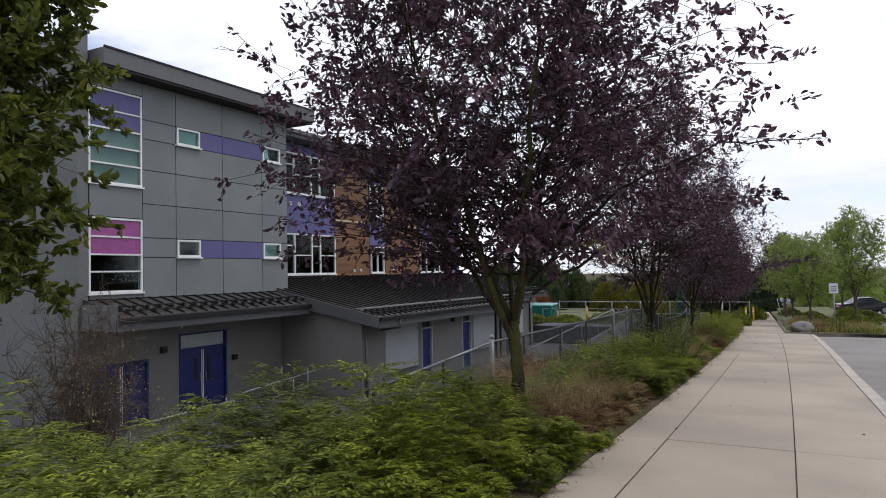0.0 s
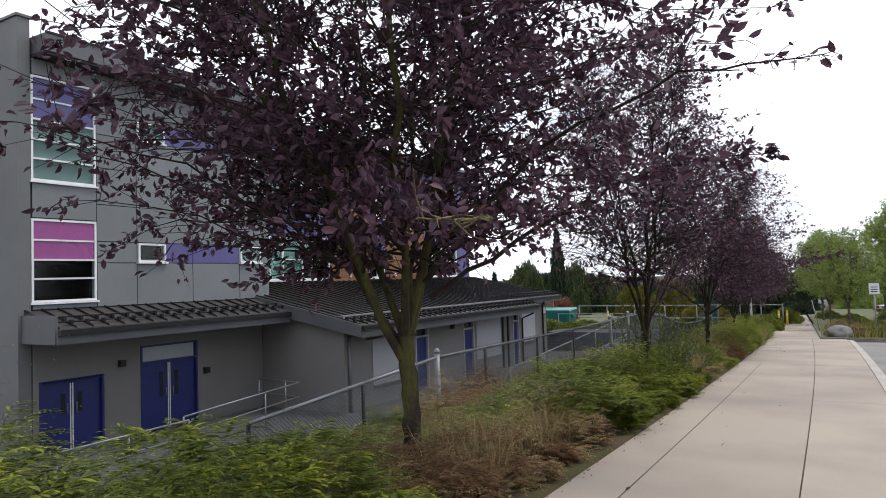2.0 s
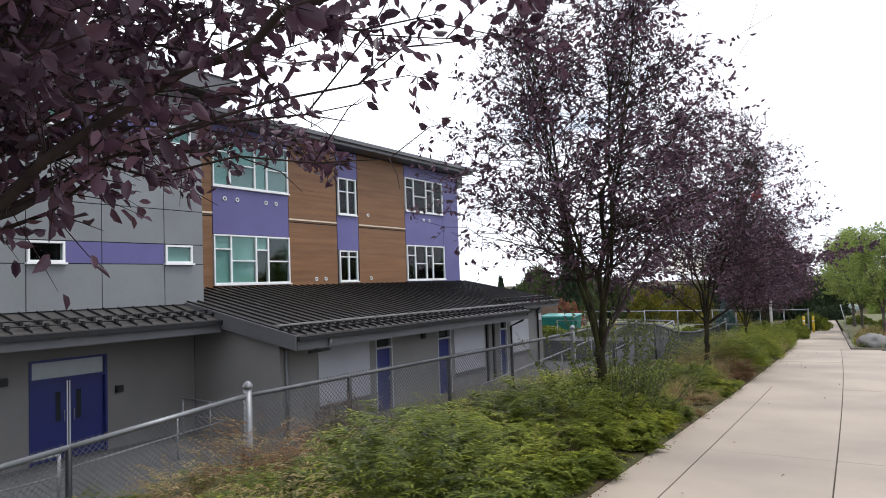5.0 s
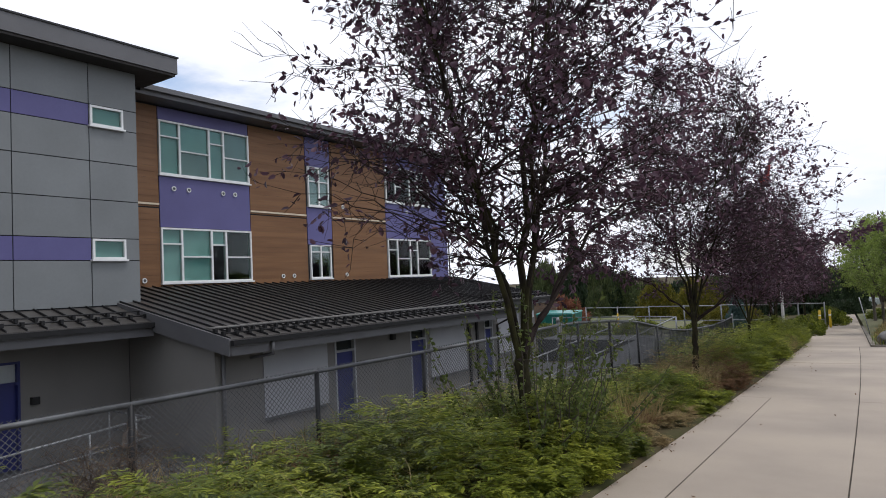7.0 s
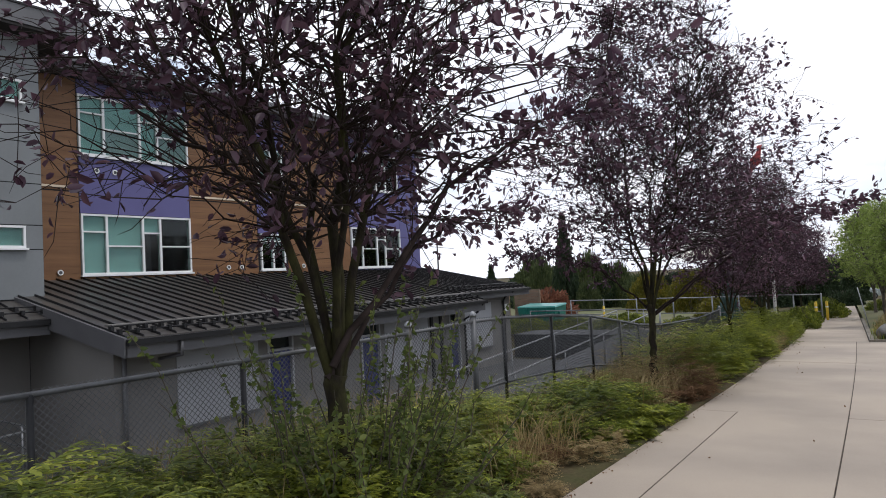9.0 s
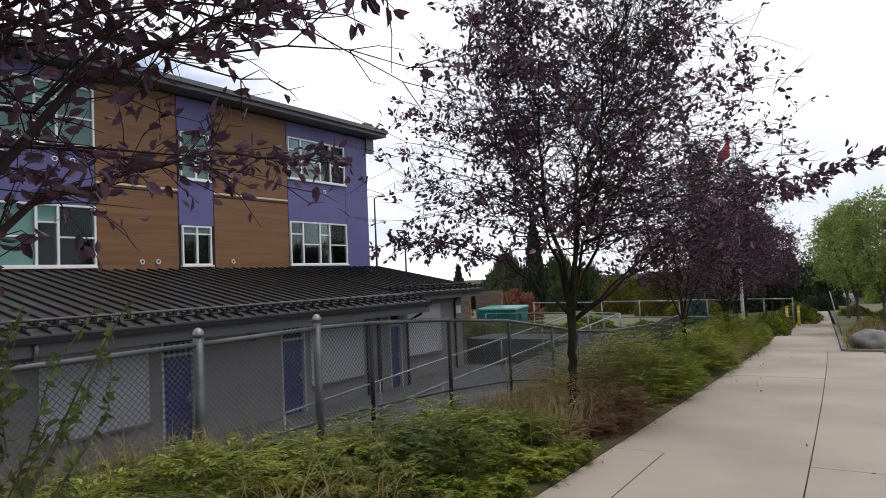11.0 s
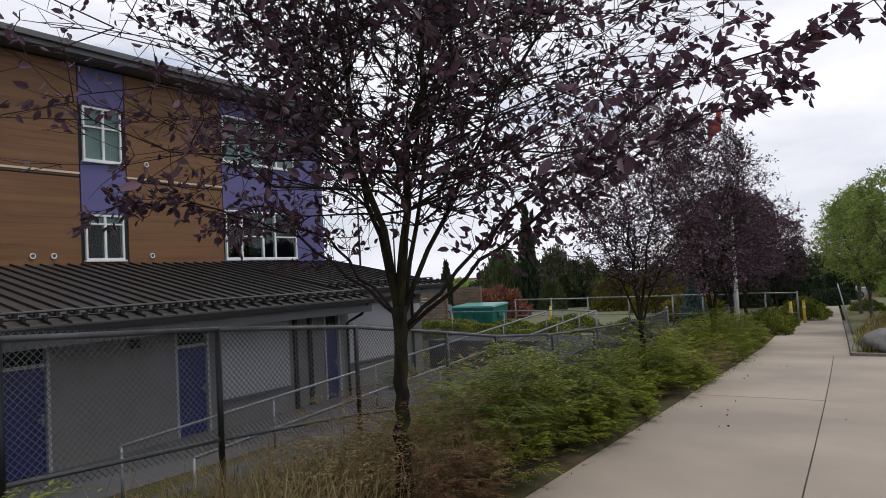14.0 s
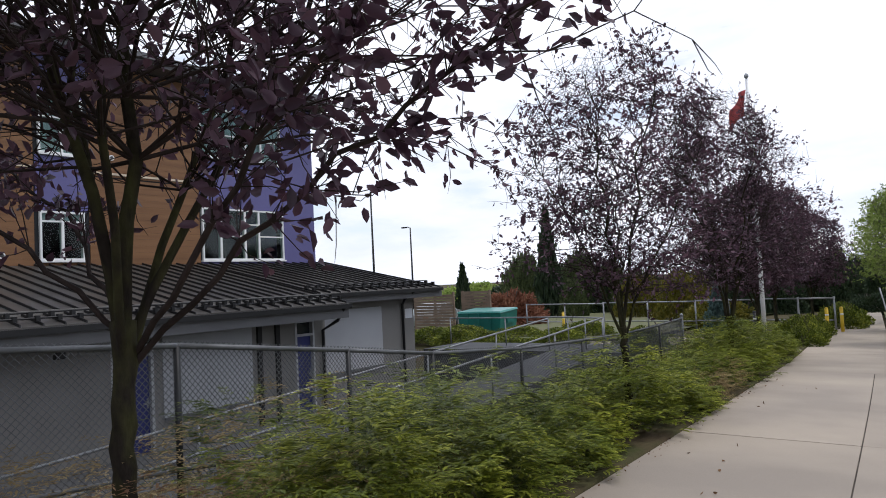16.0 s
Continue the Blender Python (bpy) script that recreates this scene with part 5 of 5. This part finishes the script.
for x, y, s, h in ((-31.5, 76, 1.9, 6.2), (-27.2, 78.5, 2.6, 6.9), (-35.0, 82, 3.2, 7.4), (-24.6, 80, 2.2, 5.6), (-20.5, 76, 2.6, 4.3), (-15.0, 79, 3.0, 4.6), (-23.4, 69, 1.4, 3.4), (-9.0, 80, 3.0, 5.2)):
    bush("wood", x, y, walk_z(y) - 0.3, s, s, h * 1.32, "rounded dull green tree beyond the lawn", "tree")
for x, y, s, h in ((4, 110, 6, 8), (14, 100, 7, 9), (24, 95, 8, 9), (36, 90, 9, 10), (-2, 118, 5, 9), (50, 80, 10, 11), (-60, 110, 10, 6), (-75, 90, 12, 6)):
    bush("green", x, y, walk_z(y) - 0.5, s, s, h, "broad green tree in the distance", "tree")


def conifer_mesh(seed, n, mat, leaf):
    """A narrow conifer one metre tall: drooping whorls of needles."""
    r = np.random.default_rng(seed)
    h = r.uniform(0.06, 1.0, n) ** 0.85
    whorl = (np.floor(h * 26) + r.normal(0.5, 0.18, n)) / 26
    a = np.floor(r.uniform(0, 9, n)) * 0.7 + np.floor(h * 26) * 1.9 + r.normal(0, 0.10, n)
    rad = (1.03 - whorl) * r.uniform(0.2, 1.0, n) * (0.85 + 0.3 * np.sin(np.floor(h * 26) * 2.7))
    pos = np.stack([np.cos(a) * rad, np.sin(a) * rad, whorl - 0.05 * rad], 1)
    way = np.stack([np.cos(a), np.sin(a), np.full(n, -0.35)], 1) + r.normal(0, 0.3, (n, 3))
    return leaves("foliage", pos, way, r.uniform(0.6, 1.3, n) * leaf, mat, 0.4, 0.1, 0.2, r)


def conifer(mesh, x, y, spread, height, label):
    c = thing("conifer", label, "tree", at=(x, y, walk_z(y) - 0.2))
    t = part("trunk", Geo().tube([(0, 0, -0.1), (0, 0, height * 0.5), (0, 0, height * 0.97)], [spread * 0.07, spread * 0.045, 0.01], 8), GREEN_BARK, c)
    f = part("foliage", mesh, None, c)
    f.scale = (spread, spread, height)
    return c


FIR = conifer_mesh(71, 6500, DARK_LEAF, 0.12)
SPRUCE = conifer_mesh(73, 5000, BLUE_SPRUCE, 0.14)
conifer(FIR, -26.0, 70.0, 1.65, 9.2, "tall dark narrow conifer in the distance")
conifer(FIR, -30.5, 64.0, 1.2, 4.6, "small dark conifer in the distance")
conifer(SPRUCE, -7.6, 50.0, 0.8, 2.3, "small blue spruce by the far fence")

# brown bare bush by the tower
bare = thing("bare_bush", "brown leafless bush beside the school wall", "bush", at=(-7.9, 5.0, -1.35))
r9, g = np.random.default_rng(91), Geo()
for _ in range(60):
    a, o, h = r9.uniform(0, 2 * math.pi), r9.uniform(0.1, 1.0), r9.uniform(0.8, 2.5)
    h *= 1.15 - 0.4 * o
    stem = [Vector((0.2 * math.cos(a), 0.2 * math.sin(a), -0.2))]
    for k in range(1, 7):
        t = k / 6
        stem.append(Vector((o * t * math.cos(a + 0.3 * t), o * t * math.sin(a + 0.3 * t), h * t ** 0.8)) + Vector(r9.normal(0, 0.05, 3)))
    g.tube(stem, [0.012, 0.010, 0.008, 0.006, 0.005, 0.004, 0.002], 4, caps=False)
    for k in range(2, 7):
        for _ in range(9):
            tip = stem[k] + Vector(r9.normal(0, 0.17, 3)) + Vector((0, 0, 0.08))
            g.tube([stem[k], stem[k].lerp(tip, 0.5) + Vector(r9.normal(0, 0.03, 3)), tip], [0.004, 0.003, 0.0015], 3, caps=False)
part("stem", g, BROWN_TWIG, bare)
pts9 = np.column_stack([r9.normal(0, 0.5, (1600, 2)), r9.triangular(0.1, 0.8, 2.5, 1600)])
part("foliage", leaves("foliage", pts9, r9.normal(0, 1, (1600, 3)), r9.uniform(0.02, 0.045, 1600), DRY, 0.5, 0.1, 0.2, r9), None, bare)

heap = copy_thing(bare, Matrix.Translation((-4.05, 10.85, -0.75)) @ Matrix.Diagonal((0.62, 0.62, 0.30, 1.0)))
tagged(heap, "low heap of dry brown twigs against the chain-link fence", "bush")


# ---- ramp and handrails in the yard ----
ramp = tagged(thing("ramp", "concrete ramp falling into the school yard", "ramp"), kind="structure")
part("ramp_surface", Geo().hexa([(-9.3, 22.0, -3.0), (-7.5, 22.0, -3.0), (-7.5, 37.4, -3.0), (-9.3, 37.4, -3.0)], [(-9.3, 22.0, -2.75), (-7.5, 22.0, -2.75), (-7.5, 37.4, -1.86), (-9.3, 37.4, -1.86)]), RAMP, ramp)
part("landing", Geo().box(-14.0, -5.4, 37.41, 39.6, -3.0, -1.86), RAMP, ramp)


def handrail(points, drop, label, posts=4, mid=True):
    h = thing("handrail", label, "handrail", "yard handrails")
    part("top_bar", Geo().tube(points, 0.024, 8), STEEL, h)
    if mid:
        part("lower_bar", Geo().tube([Vector(p) - Vector((0, 0, drop * 0.45)) for p in points], 0.018, 6), STEEL, h)
    for i in range(posts):
        t = i / max(posts - 1, 1) * (len(points) - 1)
        k = min(int(t), len(points) - 2)
        p = Vector(points[k]).lerp(Vector(points[k + 1]), t - k)
        part("post", Geo().tube([p, p - Vector((0, 0, drop + 0.1))], 0.022, 8), STEEL, h)
    return h


handrail([(-7.55, 22.6, -1.80), (-7.55, 37.4, -0.89)], 0.93, "long galvanised handrail along the ramp", 6, False)
handrail([(-9.25, 22.6, -1.80), (-9.25, 37.4, -0.89)], 0.93, "long galvanised handrail along the ramp", 6, False)
handrail([(-7.55, 37.5, -0.9), (-9.2, 38.6, -0.93), (-13.9, 38.9, -0.95)], 0.92, "galvanised guard rail round the landing", 5, False)
handrail([(-13.9, 13.2, -2.0), (-13.9, 17.4, -1.75), (-15.6, 17.4, -1.7)], 0.95, "galvanised handrail by the double door", 4)
handrail([(-13.2, 9.6, -2.0), (-13.2, 12.8, -1.95)], 0.9, "galvanised handrail by the double door", 3)

# ---- far fence, bin, cedar screen, flagpole, bollards ----
far = thing("pipe_fence", "galvanised pipe fence across the far lawn", "fence")
for x0, x1 in ((-15.9, -12.0), (-12.0, -8.0), (-8.0, -5.4), (-5.4, -3.0)):
    part("top_rail", Geo().tube([(x0, 48.0, -0.94), (x1, 48.0, -0.97)], 0.03, 8), STEEL, far)
    part("lower_rail", Geo().tube([(x0, 48.0, -1.75), (x1, 48.0, -1.78)], 0.025, 8), STEEL, far)
for x in (-15.9, -13.9, -12.0, -10.0, -8.0, -6.7, -5.4, -4.2, -3.0):
    part("post", Geo().tube([(x, 48.0, -2.4), (x, 48.0, -0.9)], 0.035, 8), STEEL, far)

bin_ = thing("waste_container", "teal steel waste container with a sloping lid", "container", at=(-16.6, 45.6, walk_z(45.6) + 0.015))
part("body", Geo().hexa([(-1.05, -0.7, 0.06), (1.05, -0.7, 0.06), (1.05, 0.7, 0.06), (-1.05, 0.7, 0.06)], [(-1.15, -0.75, 0.95), (1.15, -0.75, 0.95), (1.15, 0.75, 1.05), (-1.15, 0.75, 1.05)]), TEAL, bin_, bevel=0.02)
part("lid", Geo().hexa([(-1.18, -0.78, 0.96), (1.18, -0.78, 0.96), (1.18, 0.78, 1.06), (-1.18, 0.78, 1.06)], [(-1.12, -0.74, 1.03), (1.12, -0.74, 1.03), (1.12, 0.74, 1.13), (-1.12, 0.74, 1.13)]), TEAL_LID, bin_, "paler teal lid")
for x in (-0.6, 0.0, 0.6):
    part("rib", Geo().box(x - 0.03, x + 0.03, -0.80, -0.74, 0.1, 0.93), TEAL, bin_)
for x in (-1.0, 1.0):
    part("side_pocket", Geo().box(x + (0.1 if x > 0 else -0.22), x + (0.22 if x > 0 else -0.1), -0.3, 0.3, 0.5, 0.7), TEAL, bin_)
for x in (-0.95, 0.95):
    part("skid", Geo().box(x - 0.06, x + 0.06, -0.65, 0.65, 0.0, 0.058), SEAM, bin_)

screen = thing("cedar_screen", "weathered brown cedar board screen fence", "fence")
for i in range(13):
    z = -2.15 + i * 0.145
    part("board", Geo().box(-21.9, -19.45, 46.9, 46.93, z, z + 0.128), CEDAR, screen)
    part("board", Geo().box(-19.4, -17.7, 47.6, 47.63, z + 0.1, z + 0.228), CEDAR, screen)
for x, y in ((-21.9, 46.96), (-20.6, 46.96), (-19.45, 46.96), (-19.35, 47.66), (-17.75, 47.66)):
    part("post", Geo().box(x - 0.05, x + 0.05, y - 0.02, y + 0.08, -2.4, -0.15), CEDAR, screen)

pole = thing("flagpole", "white tapered flagpole with a limp red flag", "flagpole", at=(-3.77, 39.6, walk_z(39.6)))
part("plinth", Geo().box(-0.45, 0.45, -0.45, 0.45, -0.2, 0.06), CURB, pole, bevel=0.015)
part("collar", Geo().lathe([(0.17, 0.061), (0.16, 0.09), (0.10, 0.13), (0.085, 0.16)], 0, 0, 16), WHITE_PAINT, pole)
part("shaft", Geo().tube([(0, 0, 0.05), (0, 0, 3.0), (0, 0, 6.0), (0, 0, 7.5)], [0.062, 0.056, 0.046, 0.032], 14), WHITE_PAINT, pole)
part("finial", Geo().lathe([(0.02, 7.5), (0.06, 7.55), (0.06, 7.61), (0.015, 7.66)], 0, 0, 12), STEEL, pole)
g = Geo()
nu, nv = 14, 8
for i in range(nu):
    for j in range(nv):
        u, v = i / (nu - 1), j / (nv - 1)
        g.v.append((-0.04 - 0.42 * u - 0.08 * math.sin(7 * u + 2 * v), 0.08 * math.sin(9 * u) * (0.3 + u), 7.2 - 0.65 * v - 0.5 * u * u))
g.f = [(i * nv + j, (i + 1) * nv + j, (i + 1) * nv + j + 1, i * nv + j + 1) for i in range(nu - 1) for j in range(nv - 1)]
g.smooth = True
flag = part("flag", g, FLAG_RED, pole, "limp red flag cloth")
thick = flag.modifiers.new("cloth", "SOLIDIFY")
thick.thickness = 0.006
tagged(new("pole_path", Geo().box(-3.5, -2.75, 37.5, 38.6, -2.1, walk_z(38) + 0.03).mesh("pole_path", CURB)), "small concrete step from pavement to the flagpole", "step", kind="structure")
tagged(new("driveway", surface(lambda y: [-12, -9, -7, -5.6, -4.4], [40.3, 41.5, 43.0, 44.6], lambda x, y: ground_z(x, y) + 0.03, "driveway", CONCRETE)), "pale concrete drive beyond the ramp", "driveway", kind="structure")


def bollard(x, y, mat, cap, label):
    b = thing("bollard", label, "bollard", "bollards at the crossing", at=(x, y, walk_z(y)))
    part("post", Geo().tube([(0, 0, -0.1), (0, 0, 0.84)], 0.06, 14), mat, b)
    part("cap", Geo().lathe([(0.061, 0.841), (0.056, 0.87), (0.034, 0.895), (0.01, 0.90)], 0, 0, 14), cap, b)
    part("band", Geo().lathe([(0.063, 0.60), (0.063, 0.66)], 0, 0, 14), WHITE_PAINT, b)


bollard(-3.15, 47.0, YELLOW, YELLOW, "stout yellow steel bollard")
bollard(-2.75, 47.6, YELLOW, YELLOW, "stout yellow steel bollard")
bollard(-13.6, 47.2, YELLOW, YELLOW, "stout yellow steel bollard on the lawn")
bollard(-4.9, 43.9, BLACK_STEEL, BLACK_STEEL, "short dark post by the drive")

# ---- verge on the road side: edging, boulder, sign, leaning pole ----
verge = tagged(new("verge", surface(lambda y: [0.96 + shift(y), 1.5 + shift(y), 2.4, 3.4, 4.6], [33.5 + 1.5 * i for i in range(16)] + [70, 90], lambda x, y: walk_z(y) + 0.04, "verge", LAWN)), "brownish verge strip beside the pavement", "verge", kind="structure")
edging = tagged(thing("verge_edging", "low concrete edging round the verge", "kerb"), kind="structure")
part("edge", strip(0.85, 0.97, 33.4, 40.0, 0.06, 0.4), EDGING, edging)
part("edge", strip(0.85, 0.97, 40.01, 48.0, 0.06, 0.4), EDGING, edging)
part("edge", Geo().box(0.98 + shift(33.4), 1.9 + shift(33.4), 33.38, 33.5, -2.0, walk_z(33.4) + 0.06), EDGING, edging)
for k in range(6):
    a0, a1 = radians(270 + 15 * k), radians(270 + 15 * (k + 1))
    cx, cy = 1.9 + shift(33.4), 36.0
    part("edge", Geo().hexa([(cx + r_ * 1.4 * math.cos(a), cy + r_ * math.sin(a), -2.1) for r_, a in ((2.5, a0), (2.62, a0), (2.62, a1), (2.5, a1))], [(cx + r_ * 1.4 * math.cos(a), cy + r_ * math.sin(a), walk_z(34.5) + 0.1) for r_, a in ((2.5, a0), (2.62, a0), (2.62, a1), (2.5, a1))]), EDGING, edging)
bm = bmesh.new()
bmesh.ops.create_icosphere(bm, subdivisions=4, radius=1)
for v in bm.verts:
    k = 1 + 0.22 * noise.noise(v.co * 1.3) + 0.07 * noise.noise(v.co * 4)
    v.co = Vector((v.co.x * 0.52 * k, v.co.y * 0.42 * k, v.co.z * 0.34 * k))
me = bpy.data.meshes.new("boulder")
bm.to_mesh(me)
bm.free()
me.materials.append(STONE)
me.polygons.foreach_set("use_smooth", [True] * len(me.polygons))
boulder = tagged(new("boulder", me), "rounded grey boulder in the verge corner", "boulder")
boulder.location = (0.2, 34.2, walk_z(34.3) + 0.2)
vr = np.random.default_rng(29)
vp = np.column_stack([vr.uniform(-0.5, 3.4, 5000), vr.uniform(33.8, 48.0, 5000)])
vp = vp[vp[:, 0] > 1.05 + np.array([shift(y) for y in vp[:, 1]])]
tagged(new("verge_grass", blades("verge_grass", vp, np.array([walk_z(y) for y in vp[:, 1]]), 0.45, DRY, 0.008, 0.6, vr)), "rusty tufted grass on the verge", "grass", kind="stuff")
vp2 = vp + vr.normal(0, 0.05, vp.shape)
vp2 = vp2[np.array([noise.noise(Vector((x * 0.9, y * 0.6, 3.0))) for x, y in vp2]) > -0.05]
vp2 = vp2[vp2[:, 0] > 1.1 + np.array([shift(y) for y in vp2[:, 1]])]
tagged(new("verge_weeds", blades("verge_weeds", np.repeat(vp2, 3, 0) + vr.normal(0, 0.08, (3 * len(vp2), 2)), np.repeat(np.array([walk_z(y) for y in vp2[:, 1]]), 3), 0.32, JUNIPER, 0.012, 0.8, vr)), "green tufted weeds on the verge", "grass", kind="stuff")
bush("rusty", 0.75, 35.5, walk_z(35.5), 0.75, 0.7, 0.6, "rusty brown low shrub behind the boulder")
bush("rusty", 1.5, 36.4, walk_z(36.4), 0.7, 0.6, 0.5, "rusty brown low shrub behind the boulder")
bush("low", 1.7, 35.2, walk_z(35), 0.6, 0.6, 0.55, "low green shrub in the verge")
bush("low", 1.6, 37.6, walk_z(37), 0.8, 0.8, 0.6, "low green shrub in the verge")

for x, y, s, h in ((1.7, 41.0, 0.8, 0.7), (2.9, 42.5, 1.0, 0.9), (1.0, 46.0, 0.9, 0.7), (3.6, 48.0, 1.2, 1.0), (0.6, 51.5, 1.0, 0.8), (3.0, 54.0, 1.3, 1.1), (-0.9, 58.5, 1.0, 0.9)):
    bush("low", x, y, walk_z(y), s, s, h, "low green shrub under the street trees")
for x, y, s, h in ((5, 84, 3.0, 4.0), (10, 80, 3.5, 4.5), (16, 78, 4.0, 4.5), (1.5, 96, 3.0, 4.5), (23, 74, 5.0, 5.0), (32, 70, 6.0, 6.0)):
    bush("green", x, y, walk_z(y) - 0.2, s, s, h, "rounded green tree across the road", "tree")

sign = thing("street_sign", "small white parking sign on a steel post", "sign", at=(1.5, 36.0, walk_z(36)))
part("post", Geo().tube([(0, 0, -0.2), (0, 0, 2.3)], 0.03, 8), STEEL, sign)
plate = part("plate", Geo().box(-0.19, 0.19, -0.045, -0.033, 1.82, 2.28), SIGN_FACE, sign, bevel=0.004)
for z in (2.12, 2.02, 1.93):
    part("text_bar", Geo().box(-0.12, 0.12, -0.05, -0.0455, z - 0.018, z + 0.018), SEAM, sign)
lean_pole = tagged(new("leaning_pole", Geo().tube([(-0.72, 40.0, walk_z(40) - 0.2), (-1.05, 40.0, walk_z(40) + 1.55)], 0.018, 8).mesh("leaning_pole", STEEL)), "leaning pale pole at the verge", "pole")


def lamp_post(x, y, top, arm, label):
    l = thing("lamp_post", label, "street lamp", "car park lamps", at=(x, y, -3.0))
    part("mast", Geo().tube([(0, 0, 0), (0, 0, (top + 3) / 2), (0, 0, top + 3)], [0.11, 0.09, 0.065], 10), SEAM, l)
    part("arm", Geo().tube([(0, 0, top + 2.95), (arm * 0.6, 0, top + 3.08), (arm, 0, top + 3.08)], 0.04, 8), SEAM, l)
    part("lamp_head", Geo().box(min(arm, arm * 2.0), max(arm, arm * 2.0), -0.15, 0.15, top + 3.0, top + 3.12), SEAM, l, bevel=0.02)


lamp_post(-36.3, 60.0, 7.9, 0.55, "tall dark car park lamp")
lamp_post(-40.4, 70.0, 5.7, -0.5, "dark car park lamp with a short arm")


def car(x, y, z, turn, paint, label):
    c = thing("parked_car", label, "car", "parked cars", at=(x, y, z))
    c.rotation_euler = (0, 0, radians(turn))
    side = [(-2.15, 0.35), (-2.2, 0.62), (-2.1, 0.86), (-1.25, 0.98), (-0.55, 1.42), (0.55, 1.45), (1.25, 1.02), (2.0, 0.92), (2.2, 0.7), (2.18, 0.35)]
    g = Geo()
    for yy, k in ((-0.86, 0.9), (-0.78, 1.0), (0.78, 1.0), (0.86, 0.9)):
        g.v += [(px * (1 if abs(yy) < 0.8 else 0.985), yy * (1 - 0.16 * max(0, (pz - 0.95) / 0.5)), pz * (1 if abs(yy) < 0.8 else 0.98)) for px, pz in side]
    n = len(side)
    for r_ in range(3):
        for i in range(n):
            a, b = r_ * n + i, r_ * n + (i + 1) % n
            g.f.append((a, b, b + n, a + n))
    g.f += [tuple(range(n - 1, -1, -1)), tuple(range(3 * n, 4 * n))]
    part("body", g, paint, c)
    for s in (-1, 1):
        part("side_window", Geo().hexa([(-1.05, s * 0.80, 0.98), (1.05, s * 0.80, 0.98), (1.05, s * 0.87, 0.98), (-1.05, s * 0.87, 0.98)], [(-0.5, s * 0.70, 1.36), (0.5, s * 0.70, 1.38), (0.5, s * 0.762, 1.38), (-0.5, s * 0.762, 1.36)]), CAR_GLASS, c)
        for wx in (-1.35, 1.35):
            w = part("wheel", Geo().tube([(wx, s * 0.68, 0.32), (wx, s * 0.885, 0.32)], 0.32, 18), RUBBER, c)
            part("rim", Geo().tube([(wx, s * 0.886, 0.32), (wx, s * 0.895, 0.32)], 0.2, 14), STEEL, w)
    for yy in (-0.6, 0.6):
        part("headlight", Geo().box(2.14, 2.22, yy - 0.15, yy + 0.15, 0.68, 0.82), FRAME, c)
        part("tail_light", Geo().box(-2.22, -2.14, yy - 0.15, yy + 0.15, 0.7, 0.85), LAMP_RED, c)
    return c


car(-3.9, 92.0, walk_z(92) + 0.02, 5, CAR_PAINT, "silver hatchback parked across the end of the road")
car(4.6, 70.0, walk_z(70) - 0.1, 20, CAR_BLACK, "black car parked at the road side")
car(-22.6, 49.5, walk_z(49.5), 100, CAR_PAINT, "silver car parked behind the cedar screen")
